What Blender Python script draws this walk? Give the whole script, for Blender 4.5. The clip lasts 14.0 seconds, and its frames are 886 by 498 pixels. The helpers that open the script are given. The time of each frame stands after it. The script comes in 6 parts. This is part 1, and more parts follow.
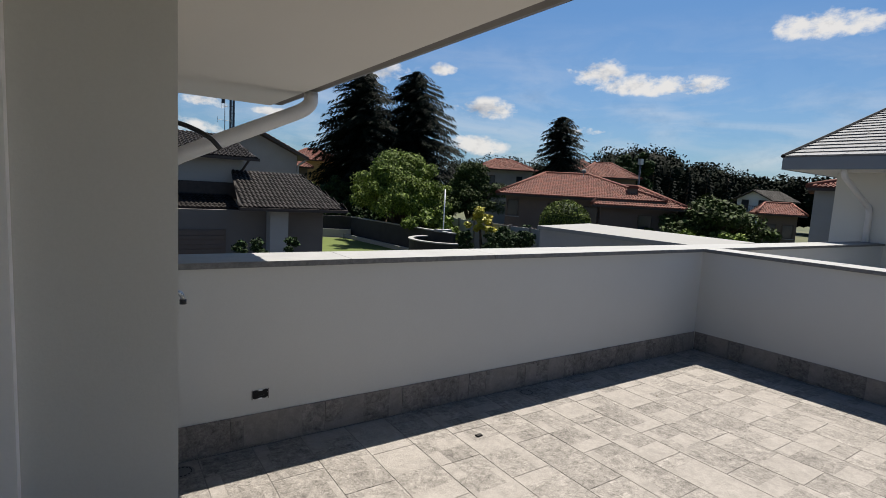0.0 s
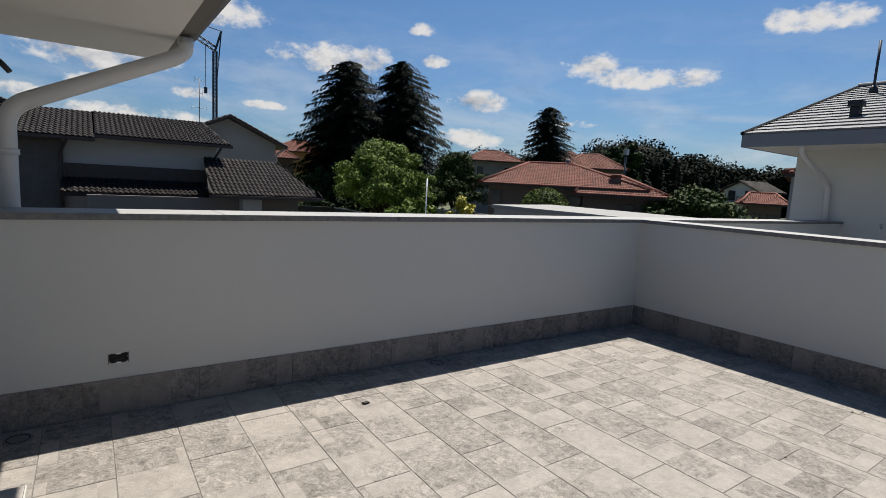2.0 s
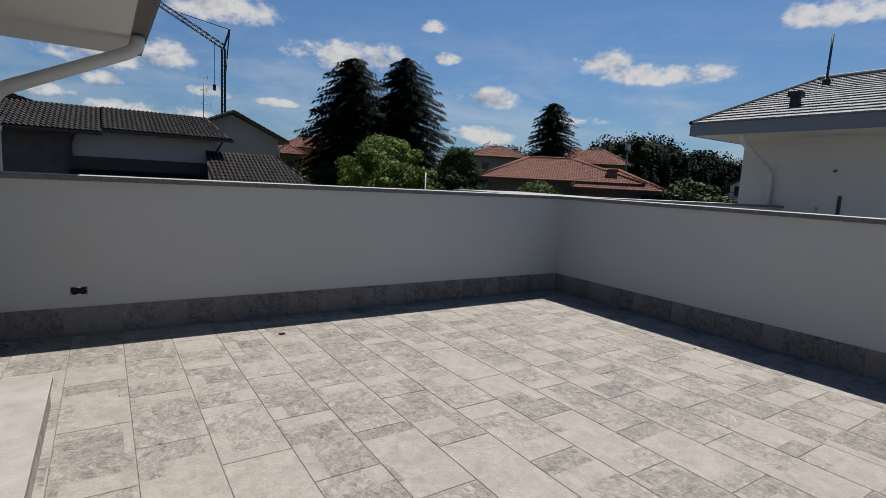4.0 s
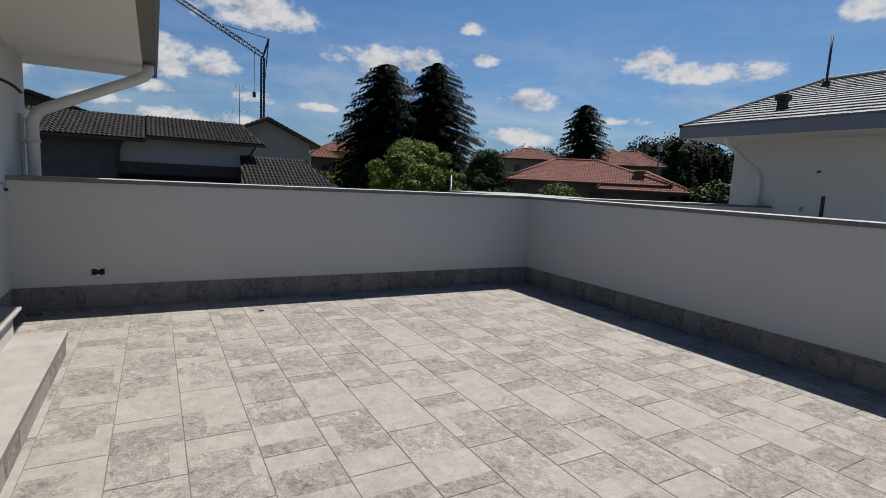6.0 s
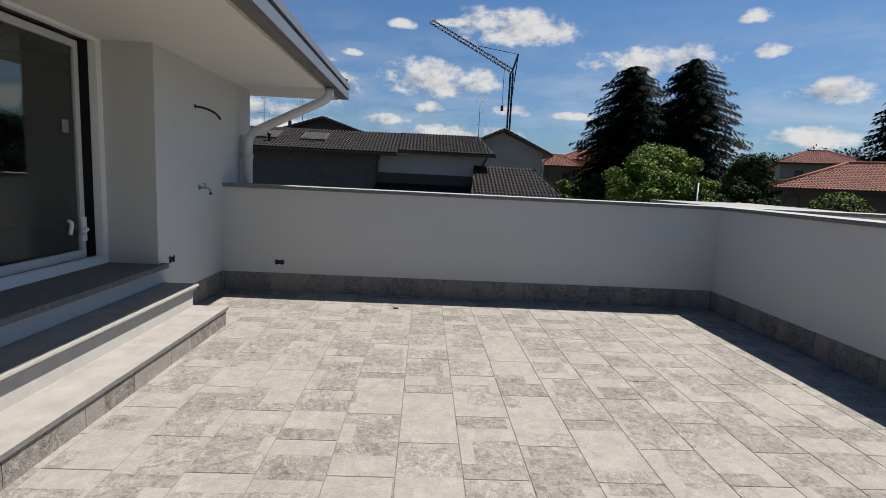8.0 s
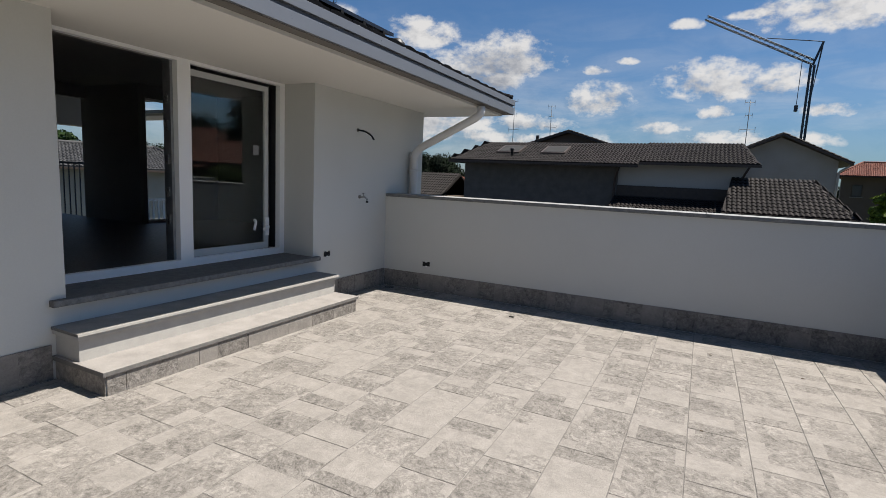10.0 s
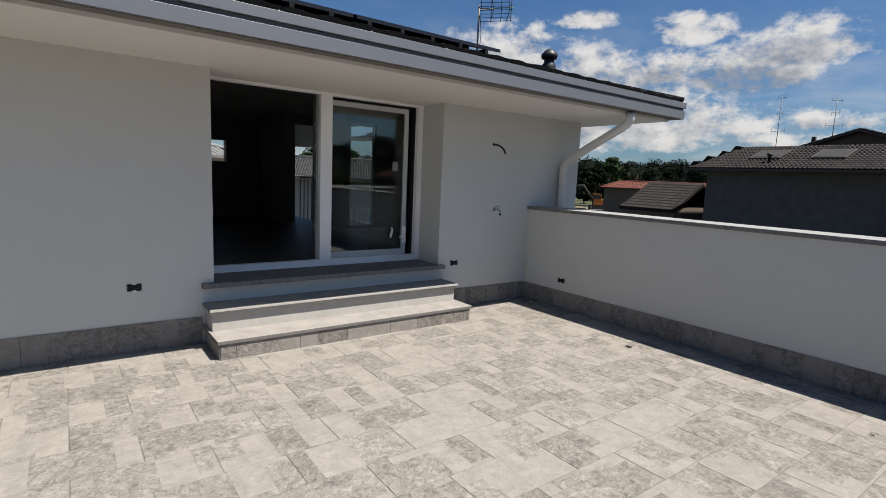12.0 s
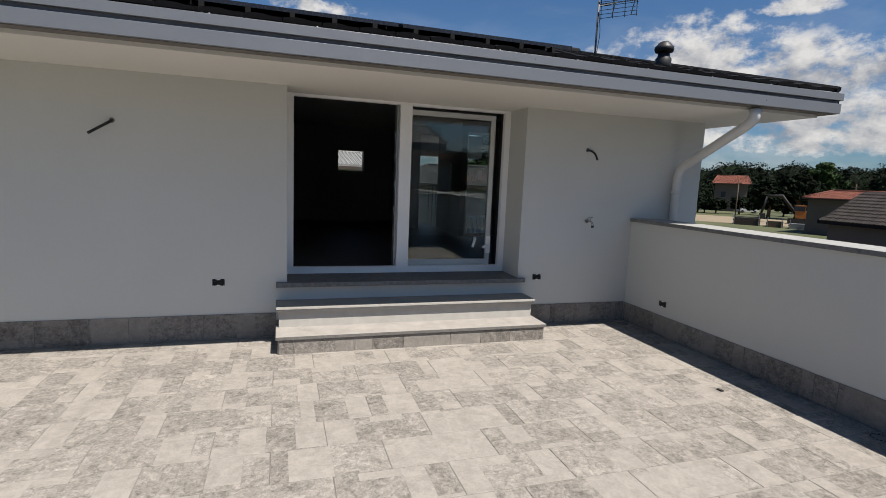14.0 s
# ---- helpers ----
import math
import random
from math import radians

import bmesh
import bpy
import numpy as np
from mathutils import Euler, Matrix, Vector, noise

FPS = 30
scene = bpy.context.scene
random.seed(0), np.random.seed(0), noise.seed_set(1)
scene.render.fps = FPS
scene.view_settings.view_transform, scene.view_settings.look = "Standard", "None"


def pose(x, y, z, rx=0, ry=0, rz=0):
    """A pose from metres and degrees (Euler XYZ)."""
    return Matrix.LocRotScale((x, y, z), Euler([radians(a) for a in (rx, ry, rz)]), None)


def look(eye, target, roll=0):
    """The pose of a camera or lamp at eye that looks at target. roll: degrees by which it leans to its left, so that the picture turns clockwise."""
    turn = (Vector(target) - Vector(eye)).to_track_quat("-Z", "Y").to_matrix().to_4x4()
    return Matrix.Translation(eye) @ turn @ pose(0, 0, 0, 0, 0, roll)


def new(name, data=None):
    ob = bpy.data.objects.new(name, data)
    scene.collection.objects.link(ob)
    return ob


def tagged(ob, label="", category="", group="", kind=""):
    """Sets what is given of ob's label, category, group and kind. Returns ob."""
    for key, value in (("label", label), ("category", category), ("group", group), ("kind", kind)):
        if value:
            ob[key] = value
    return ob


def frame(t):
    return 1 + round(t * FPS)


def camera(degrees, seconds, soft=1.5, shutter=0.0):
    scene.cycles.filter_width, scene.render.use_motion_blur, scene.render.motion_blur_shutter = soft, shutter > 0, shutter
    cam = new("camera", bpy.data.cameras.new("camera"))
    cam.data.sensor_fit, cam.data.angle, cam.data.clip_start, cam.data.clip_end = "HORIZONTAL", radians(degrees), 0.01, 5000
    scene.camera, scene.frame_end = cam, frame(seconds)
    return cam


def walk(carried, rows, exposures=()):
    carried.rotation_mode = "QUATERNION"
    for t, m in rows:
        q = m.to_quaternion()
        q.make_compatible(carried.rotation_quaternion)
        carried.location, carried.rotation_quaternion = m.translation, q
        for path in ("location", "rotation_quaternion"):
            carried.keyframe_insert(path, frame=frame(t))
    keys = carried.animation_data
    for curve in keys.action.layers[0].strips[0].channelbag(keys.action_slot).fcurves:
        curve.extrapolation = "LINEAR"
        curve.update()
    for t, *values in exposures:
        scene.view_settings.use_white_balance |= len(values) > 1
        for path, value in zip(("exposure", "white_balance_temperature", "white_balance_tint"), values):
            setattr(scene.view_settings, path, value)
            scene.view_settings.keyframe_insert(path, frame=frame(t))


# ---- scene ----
cam = camera(81.6, 14.0, 0.85)
METRES, EYE, TILT, LEAN, TURN = 9.2, 1.915, 0.0, 0.0, -34.1
ROWS = [
    (0.0, 0.0, 0.0, 0.0, 0.36, -6.41, -3.23),
    (0.5, 0.0228, 0.0153, 0.0024, -0.44, -6.76, -3.26),
    (1.0, 0.0434, 0.0248, 0.0004, -0.74, -7.05, -3.21),
    (1.5, 0.0665, 0.0235, -0.0164, -0.76, -7.12, -3.16),
    (2.0, 0.0906, 0.023, -0.0284, -0.42, -7.07, -3.1),
    (2.5, 0.1126, 0.0168, -0.0368, -0.01, -7.17, -3.09),
    (3.0, 0.1423, -0.0157, -0.0455, 0.4, -7.33, -3.1),
    (3.5, 0.1728, -0.0443, -0.0489, 0.7, -7.41, -3.11),
    (6.0, 0.3013, -0.1558, -0.0447, 5.01, -7.38, -2.93),
    (6.5, 0.3288, -0.1525, -0.0442, 9.94, -7.63, -2.95),
    (7.0, 0.3563, -0.1357, -0.0416, 16.73, -7.76, -2.93),
    (7.5, 0.3911, -0.1173, -0.0421, 24.44, -7.81, -2.87),
    (8.0, 0.4263, -0.0926, -0.0403, 32.12, -7.79, -2.8),
    (10.5, 0.5861, 0.0564, -0.0322, 68.11, -7.75, -2.7),
    (11.0, 0.5999, 0.0971, -0.0297, 75.37, -7.82, -2.65),
    (11.5, 0.6064, 0.1392, -0.0254, 82.15, -7.87, -2.54),
    (12.0, 0.6108, 0.1788, -0.0214, 88.07, -7.92, -2.47),
    (12.5, 0.6059, 0.2147, -0.0209, 93.34, -7.91, -2.4),
    (13.0, 0.5985, 0.2452, -0.0193, 97.87, -7.92, -2.41),
    (13.5, 0.5892, 0.2768, -0.0177, 102.5, -7.84, -2.39),
    (14.0, 0.5741, 0.2951, -0.0164, 106.75, -7.79, -2.43),
]
walk(cam, [(t, pose(0, 0, EYE, TILT, LEAN, TURN) @ pose(METRES * x, METRES * y, METRES * z, 90 + pitch, roll, yaw)) for t, x, y, z, yaw, pitch, roll in ROWS],
     [(0.0, 0.92, 6880, 10), (2.0, 0.81, 6840, 10), (3.0, 0.62, 6740, 10), (3.5, 0.58, 6690, 10), (6.0, 0.65, 6650, 10), (7.0, 0.7, 6700, 10), (8.0, 0.8, 6750, 10), (10.5, 0.85, 6800, 10), (14.0, 0.85, 6870, 10)])

# ---- world, sun ----
SUN = Vector((0.43, 0.28, 1.0)).normalized()
sun = new("sun", bpy.data.lights.new("sun", "SUN"))
sun.data.energy, sun.data.angle, sun.data.color = 5.0, radians(0.5), (1.0, 0.965, 0.91)
sun.matrix_world = look((0, 0, 40), Vector((0, 0, 40)) - SUN)
scene.view_settings.exposure = 0.0

world = bpy.data.worlds.new("sky")
scene.world = world
world.use_nodes = True


def nodes_of(tree):
    """Short makers of nodes: n(kind, **sockets) and m(operation, a, b, c)."""
    def n(kind, outs=0, **kw):
        nd = tree.nodes.new(kind)
        for k, v in kw.items():
            if k.startswith("i_"):
                key = k[2:]
                key = int(key) if key.isdigit() else key.replace("_", " ")
                if hasattr(v, "is_output"):
                    tree.links.new(v, nd.inputs[key])
                else:
                    nd.inputs[key].default_value = v
        return nd

    def m(op, a, b=0.0, c=0.0, clamp=False):
        nd = tree.nodes.new("ShaderNodeMath")
        nd.operation, nd.use_clamp = op, clamp
        for i, v in enumerate((a, b, c)):
            if hasattr(v, "is_output"):
                tree.links.new(v, nd.inputs[i])
            else:
                nd.inputs[i].default_value = v
        return nd.outputs[0]
    return n, m


# azimuth from +y towards +x and slope of the middle, half width in degrees, half height in slope, how grey the base is
CLOUDS = [
    (-38.0, 0.155, 15.0, 0.070, 1.1),     (23.5, 0.226, 7.2, 0.034, 0.5), (48.9, 0.236, 3.0, 0.028, 0.2), (55.6, 0.211, 6.6, 0.022, 0.2), (37.9, 0.163, 4.1, 0.023, 0.2), (33.0, 0.231, 1.6, 0.014, 0.0),
    (15.8, 0.128, 2.9, 0.010, 0.2), (8.6, 0.291, 6.8, 0.040, 0.3), (69.1, 0.293, 4.6, 0.026, 0.2), (1.0, 0.195, 6.6, 0.044, 0.7), (0.0, 0.136, 2.2, 0.014, 0.2),
    (9.4, 0.137, 2.6, 0.014, 0.2), (31.6, 0.287, 1.7, 0.014, 0.0), (47.9, 0.129, 3.2, 0.011, 0.0), (36.5, 0.096, 4.0, 0.024, 0.1), (-4.3, 0.109, 3.0, 0.015, 0.3),
    (-20.6, 0.243, 6.2, 0.048, 1.6), (-25.0, 0.208, 6.4, 0.050, 2.4), (-29.7, 0.277, 3.9, 0.036, 0.5), (-11.0, 0.166, 3.8, 0.038, 0.9), (-3.1, 0.282, 1.8, 0.012, 0.0), (-11.5, 0.210, 1.7, 0.011, 0.1),
    (-8.3, 0.224, 1.2, 0.008, 0.0), (-17.5, 0.116, 4.4, 0.020, 0.8), (2.5, 0.290, 2.4, 0.011, 0.0), (-40.0, 0.294, 3.8, 0.018, 0.2), (-47.0, 0.252, 7.5, 0.060, 1.2),
    (-34.0, 0.212, 6.8, 0.048, 1.6), (-40.0, 0.205, 7.0, 0.060, 1.5), (-30.0, 0.125, 12.0, 0.042, 1.0), (-43.0, 0.145, 11.0, 0.055, 1.1), (-86.5, 0.300, 5.0, 0.018, 0.2), (-58.0, 0.200, 9.0, 0.055, 0.8), (-36.0, 0.095, 13.0, 0.034, 0.7), (-18.0, 0.085, 9.0, 0.022, 0.5), (3.0, 0.092, 7.0, 0.020, 0.4),
]


def build_sky():
    tree = world.node_tree
    tree.nodes.clear()
    n, m = nodes_of(tree)
    sky = n("ShaderNodeTexSky")
    sky.sky_type, sky.sun_disc = "NISHITA", False
    sky.sun_elevation, sky.sun_rotation = math.asin(SUN.z), math.atan2(SUN.x, SUN.y)
    sky.air_density, sky.dust_density, sky.ozone_density, sky.altitude = 1.0, 1.7, 2.0, 300.0
    co = n("ShaderNodeTexCoord").outputs["Generated"]
    sep = n("ShaderNodeSeparateXYZ", i_0=co)
    x, y, z = sep.outputs
    az = m("MULTIPLY", m("ARCTAN2", x, y), 57.29578)
    flat = m("SQRT", m("ADD", m("MULTIPLY", x, x), m("MULTIPLY", y, y)))
    slope = m("DIVIDE", z, m("MAXIMUM", flat, 0.001))
    plane = n("ShaderNodeCombineXYZ", i_0=m("MULTIPLY", az, 0.02), i_1=m("MULTIPLY", slope, 1.6)).outputs[0]
    wide = n("ShaderNodeTexNoise", i_Vector=plane, i_Scale=11.0, i_Detail=8.0, i_Roughness=0.60).outputs[0]
    fine = n("ShaderNodeTexNoise", i_Vector=plane, i_Scale=34.0, i_Detail=6.0, i_Roughness=0.62).outputs[0]
    above = n("ShaderNodeVectorMath", i_0=plane, i_1=(0.012, 0.030, 0.0)).outputs[0]
    over = n("ShaderNodeTexNoise", i_Vector=above, i_Scale=11.0, i_Detail=8.0, i_Roughness=0.60).outputs[0]
    best, under = None, None
    for a0, v0, wa, hv, grey in CLOUDS:
        dx = m("DIVIDE", m("SUBTRACT", az, a0), wa)
        dv = m("DIVIDE", m("SUBTRACT", slope, v0 - hv * 0.30), hv)
        low = m("MULTIPLY", m("MINIMUM", dv, 0.0), 0.8)
        d = m("ADD", m("MULTIPLY", dx, dx), m("ADD", m("MULTIPLY", dv, dv), m("MULTIPLY", low, low)))
        mask = m("SUBTRACT", 0.82, d)
        best = mask if best is None else m("MAXIMUM", best, mask)
        lit = m("MULTIPLY", m("MAXIMUM", m("ADD", mask, 0.3), 0.0), m("MULTIPLY", m("SUBTRACT", 0.45, dv), grey))
        under = lit if under is None else m("MAXIMUM", under, lit)
    body = m("ADD", m("MAXIMUM", best, -1.2), m("MULTIPLY", m("SUBTRACT", wide, 0.49), 4.6))
    body = m("ADD", body, m("MULTIPLY", m("SUBTRACT", fine, 0.5), 2.2))
    near = n("ShaderNodeMapRange", i_0=best, i_1=-1.1, i_2=0.1).outputs[0]
    cover = n("ShaderNodeMapRange", i_0=body, i_1=-0.35, i_2=0.95)
    cover.interpolation_type = "SMOOTHSTEP"
    cover = m("MULTIPLY", cover.outputs[0], near)
    # thin veils low in the sky
    long = n("ShaderNodeCombineXYZ", i_0=m("MULTIPLY", az, 0.012), i_1=m("MULTIPLY", slope, 2.6)).outputs[0]
    veil = n("ShaderNodeTexNoise", i_Vector=long, i_Scale=7.0, i_Detail=6.0, i_Roughness=0.58, i_Distortion=0.5).outputs[0]
    veil = n("ShaderNodeMapRange", i_0=veil, i_1=0.42, i_2=0.68, i_3=0.10, i_4=0.45).outputs[0]
    veil = m("MULTIPLY", veil, n("ShaderNodeMapRange", i_0=slope, i_1=0.34, i_2=0.08).outputs[0])
    cover = m("MAXIMUM", cover, veil)
    shade = n("ShaderNodeMix")
    shade.data_type = "RGBA"
    tree.links.new(m("ADD", m("MULTIPLY", under, 0.85), m("MULTIPLY", m("SUBTRACT", over, wide), 3.0), clamp=True), shade.inputs[0])
    shade.inputs[6].default_value, shade.inputs[7].default_value = (8.5, 8.5, 8.6, 1), (3.5, 3.75, 4.3, 1)
    both = n("ShaderNodeMix")
    both.data_type = "RGBA"
    tree.links.new(m("MULTIPLY", cover, 0.93), both.inputs[0])
    blue = n("ShaderNodeMix")
    blue.data_type, blue.blend_type = "RGBA", "MULTIPLY"
    blue.inputs[0].default_value, blue.inputs[7].default_value = 1.0, (0.44, 0.75, 1.05, 1)
    tree.links.new(sky.outputs[0], blue.inputs[6])
    tree.links.new(blue.outputs[2], both.inputs[6])
    tree.links.new(shade.outputs[2], both.inputs[7])
    bg = n("ShaderNodeBackground", i_Color=both.outputs[2], i_Strength=0.05)
    tree.links.new(bg.outputs[0], n("ShaderNodeOutputWorld").inputs[0])


build_sky()


# ---- materials ----
def material(name, colour, rough=0.7, vary=0.15, scale=3.0, fine=60.0, bump=0.1, metal=0.0, spec=0.4, second=None, by_piece=0.0):
    """Colour with broad stains and fine grain, the same grain as relief; by_piece: variation between pieces."""
    mat = bpy.data.materials.new(name)
    mat.use_nodes = True
    tree = mat.node_tree
    n, m = nodes_of(tree)
    p = tree.nodes["Principled BSDF"]
    co = n("ShaderNodeTexCoord").outputs["Object"]
    a = n("ShaderNodeTexNoise", i_Vector=co, i_Scale=scale, i_Detail=5.0, i_Roughness=0.6).outputs[0]
    b = n("ShaderNodeTexNoise", i_Vector=co, i_Scale=fine, i_Detail=4.0, i_Roughness=0.65).outputs[0]
    mix = m("ADD", m("MULTIPLY", a, 0.6), m("MULTIPLY", b, 0.4))
    if by_piece:
        r = n("ShaderNodeObjectInfo").outputs["Random"]
        g = n("ShaderNodeNewGeometry").outputs["Random Per Island"]
        mix = m("ADD", mix, m("MULTIPLY", m("SUBTRACT", m("FRACT", m("ADD", r, g)), 0.5), by_piece))
    t = n("ShaderNodeMapRange", i_0=mix, i_1=0.3, i_2=0.7).outputs[0]
    lo = [c * (1 - vary) for c in colour]
    hi = [min(1.0, c * (1 + vary)) for c in (second or colour)]
    ramp = n("ShaderNodeMix")
    ramp.data_type = "RGBA"
    tree.links.new(t, ramp.inputs[0])
    ramp.inputs[6].default_value, ramp.inputs[7].default_value = (*lo, 1), (*hi, 1)
    tree.links.new(ramp.outputs[2], p.inputs["Base Color"])
    rr = n("ShaderNodeMapRange", i_0=b, i_1=0.2, i_2=0.8, i_3=max(0.02, rough - 0.12), i_4=min(1.0, rough + 0.12)).outputs[0]
    tree.links.new(rr, p.inputs["Roughness"])
    p.inputs["Metallic"].default_value, p.inputs["Specular IOR Level"].default_value = metal, spec
    if bump:
        bp = n("ShaderNodeBump", i_Height=mix, i_Strength=min(1.0, bump), i_Distance=0.01)
        tree.links.new(bp.outputs[0], p.inputs["Normal"])
    return mat


def tile_material():
    """Stone-look porcelain printed as a patchwork: smooth pale strips beside darker riven slabs, the riven ones with wavy creases."""
    mat = bpy.data.materials.new("stone_tile")
    mat.use_nodes = True
    tree = mat.node_tree
    n, m = nodes_of(tree)
    p = tree.nodes["Principled BSDF"]
    co = n("ShaderNodeTexCoord").outputs["Object"]
    rnd = n("ShaderNodeObjectInfo").outputs["Random"]
    shift = n("ShaderNodeCombineXYZ", i_0=m("MULTIPLY", rnd, 37.0), i_1=m("MULTIPLY", rnd, 91.0)).outputs[0]
    place = n("ShaderNodeVectorMath", i_0=co, i_1=shift).outputs[0]
    sep = n("ShaderNodeSeparateXYZ", i_0=co)
    x, y = sep.outputs[0], sep.outputs[1]

    def jitter(k, lo, hi):
        return m("ADD", lo, m("MULTIPLY", m("FRACT", m("MULTIPLY", rnd, k)), hi - lo))

    def noise(vec, scale, detail=5.0, rough=0.6, bent=0.0):
        return n("ShaderNodeTexNoise", i_Vector=vec, i_Scale=scale, i_Detail=detail, i_Roughness=rough, i_Distortion=bent).outputs[0]

    # three cuts across make four bands, each split once near one side
    band = m("ADD", m("GREATER_THAN", y, jitter(13.7, -0.26, -0.12)), m("ADD", m("GREATER_THAN", y, jitter(7.3, -0.05, 0.05)), m("GREATER_THAN", y, jitter(5.1, 0.14, 0.26))))
    seed = m("MULTIPLY", rnd, 50.0)
    split = n("ShaderNodeTexWhiteNoise", i_Vector=n("ShaderNodeCombineXYZ", i_0=band, i_1=seed, i_2=4.0).outputs[0]).outputs[0]
    flip = m("SUBTRACT", m("MULTIPLY", m("GREATER_THAN", split, 0.5), 2.0), 1.0)
    narrow = m("GREATER_THAN", m("MULTIPLY", x, flip), m("ADD", 0.045, m("MULTIPLY", m("FRACT", m("MULTIPLY", split, 7.0)), 0.13)))
    cell = m("ADD", m("MULTIPLY", narrow, 4.0), band)
    pick = n("ShaderNodeCombineXYZ", i_0=cell, i_1=seed).outputs[0]
    tone = n("ShaderNodeTexWhiteNoise", i_Vector=pick).outputs[0]
    riven = m("GREATER_THAN", m("SUBTRACT", tone, m("MULTIPLY", narrow, 0.30)), 0.30)
    # each patch has its own grain direction
    turned = n("ShaderNodeVectorRotate", i_Vector=place, i_Angle=m("MULTIPLY", m("FRACT", m("MULTIPLY", tone, 23.0)), 3.1))
    turned.rotation_type = "Z_AXIS"
    offset = n("ShaderNodeVectorMath", i_0=turned.outputs[0], i_1=n("ShaderNodeCombineXYZ", i_2=m("MULTIPLY", tone, 9.0)).outputs[0]).outputs[0]
    drawn = n("ShaderNodeVectorMath", i_0=offset, i_1=(1.0, 1.7, 1.0))
    drawn.operation = "MULTIPLY"
    drawn = drawn.outputs[0]
    cloud = noise(offset, 7.0, 6.0, 0.62, 0.6)
    flow = noise(drawn, 11.0, 6.0, 0.62, 0.8)
    grit = noise(place, 62.0, 5.0, 0.72)
    mottle = noise(offset, 24.0, 5.0, 0.66, 0.8)
    dirt = noise(n("ShaderNodeNewGeometry").outputs["Position"], 0.9)
    t = m("ADD", 0.645, m("MULTIPLY", m("SUBTRACT", cloud, 0.5), 0.60))
    t = m("SUBTRACT", t, m("MULTIPLY", riven, m("ADD", 0.06, m("MULTIPLY", m("FRACT", m("MULTIPLY", tone, 11.0)), 0.18))))
    t = m("ADD", t, m("MULTIPLY", m("SUBTRACT", flow, 0.5), m("ADD", 0.30, m("MULTIPLY", riven, 0.55))))
    t = m("ADD", t, m("MULTIPLY", m("SUBTRACT", grit, 0.5), m("ADD", 0.30, m("MULTIPLY", riven, 0.60))))
    t = m("ADD", t, m("MULTIPLY", m("SUBTRACT", mottle, 0.5), m("ADD", 0.42, m("MULTIPLY", riven, 0.85))))
    t = m("ADD", t, m("MULTIPLY", m("SUBTRACT", dirt, 0.5), 0.15))
    ramp = n("ShaderNodeValToRGB", i_0=t).outputs[0]
    el = ramp.node.color_ramp.elements
    el[0].color, el[1].color = (0.074, 0.067, 0.061, 1), (0.332, 0.305, 0.279, 1)
    mid = el.new(0.5)
    mid.color = (0.200, 0.184, 0.168, 1)
    tree.links.new(ramp, p.inputs["Base Color"])
    p.inputs["Roughness"].default_value, p.inputs["Specular IOR Level"].default_value = 0.72, 0.16
    relief = m("ADD", m("MULTIPLY", flow, m("ADD", 0.25, m("MULTIPLY", riven, 0.75))), m("MULTIPLY", grit, 0.35))
    bp = n("ShaderNodeBump", i_Height=relief, i_Strength=1.0, i_Distance=0.014)
    tree.links.new(bp.outputs[0], p.inputs["Normal"])
    return mat


def glass_material(name="glass", tint=(0.66, 0.70, 0.69), rough=0.0):
    mat = bpy.data.materials.new(name)
    mat.use_nodes = True
    p = mat.node_tree.nodes["Principled BSDF"]
    p.inputs["Base Color"].default_value = (*tint, 1)
    p.inputs["Roughness"].default_value, p.inputs["Transmission Weight"].default_value, p.inputs["IOR"].default_value = rough, 1.0, 1.5
    return mat


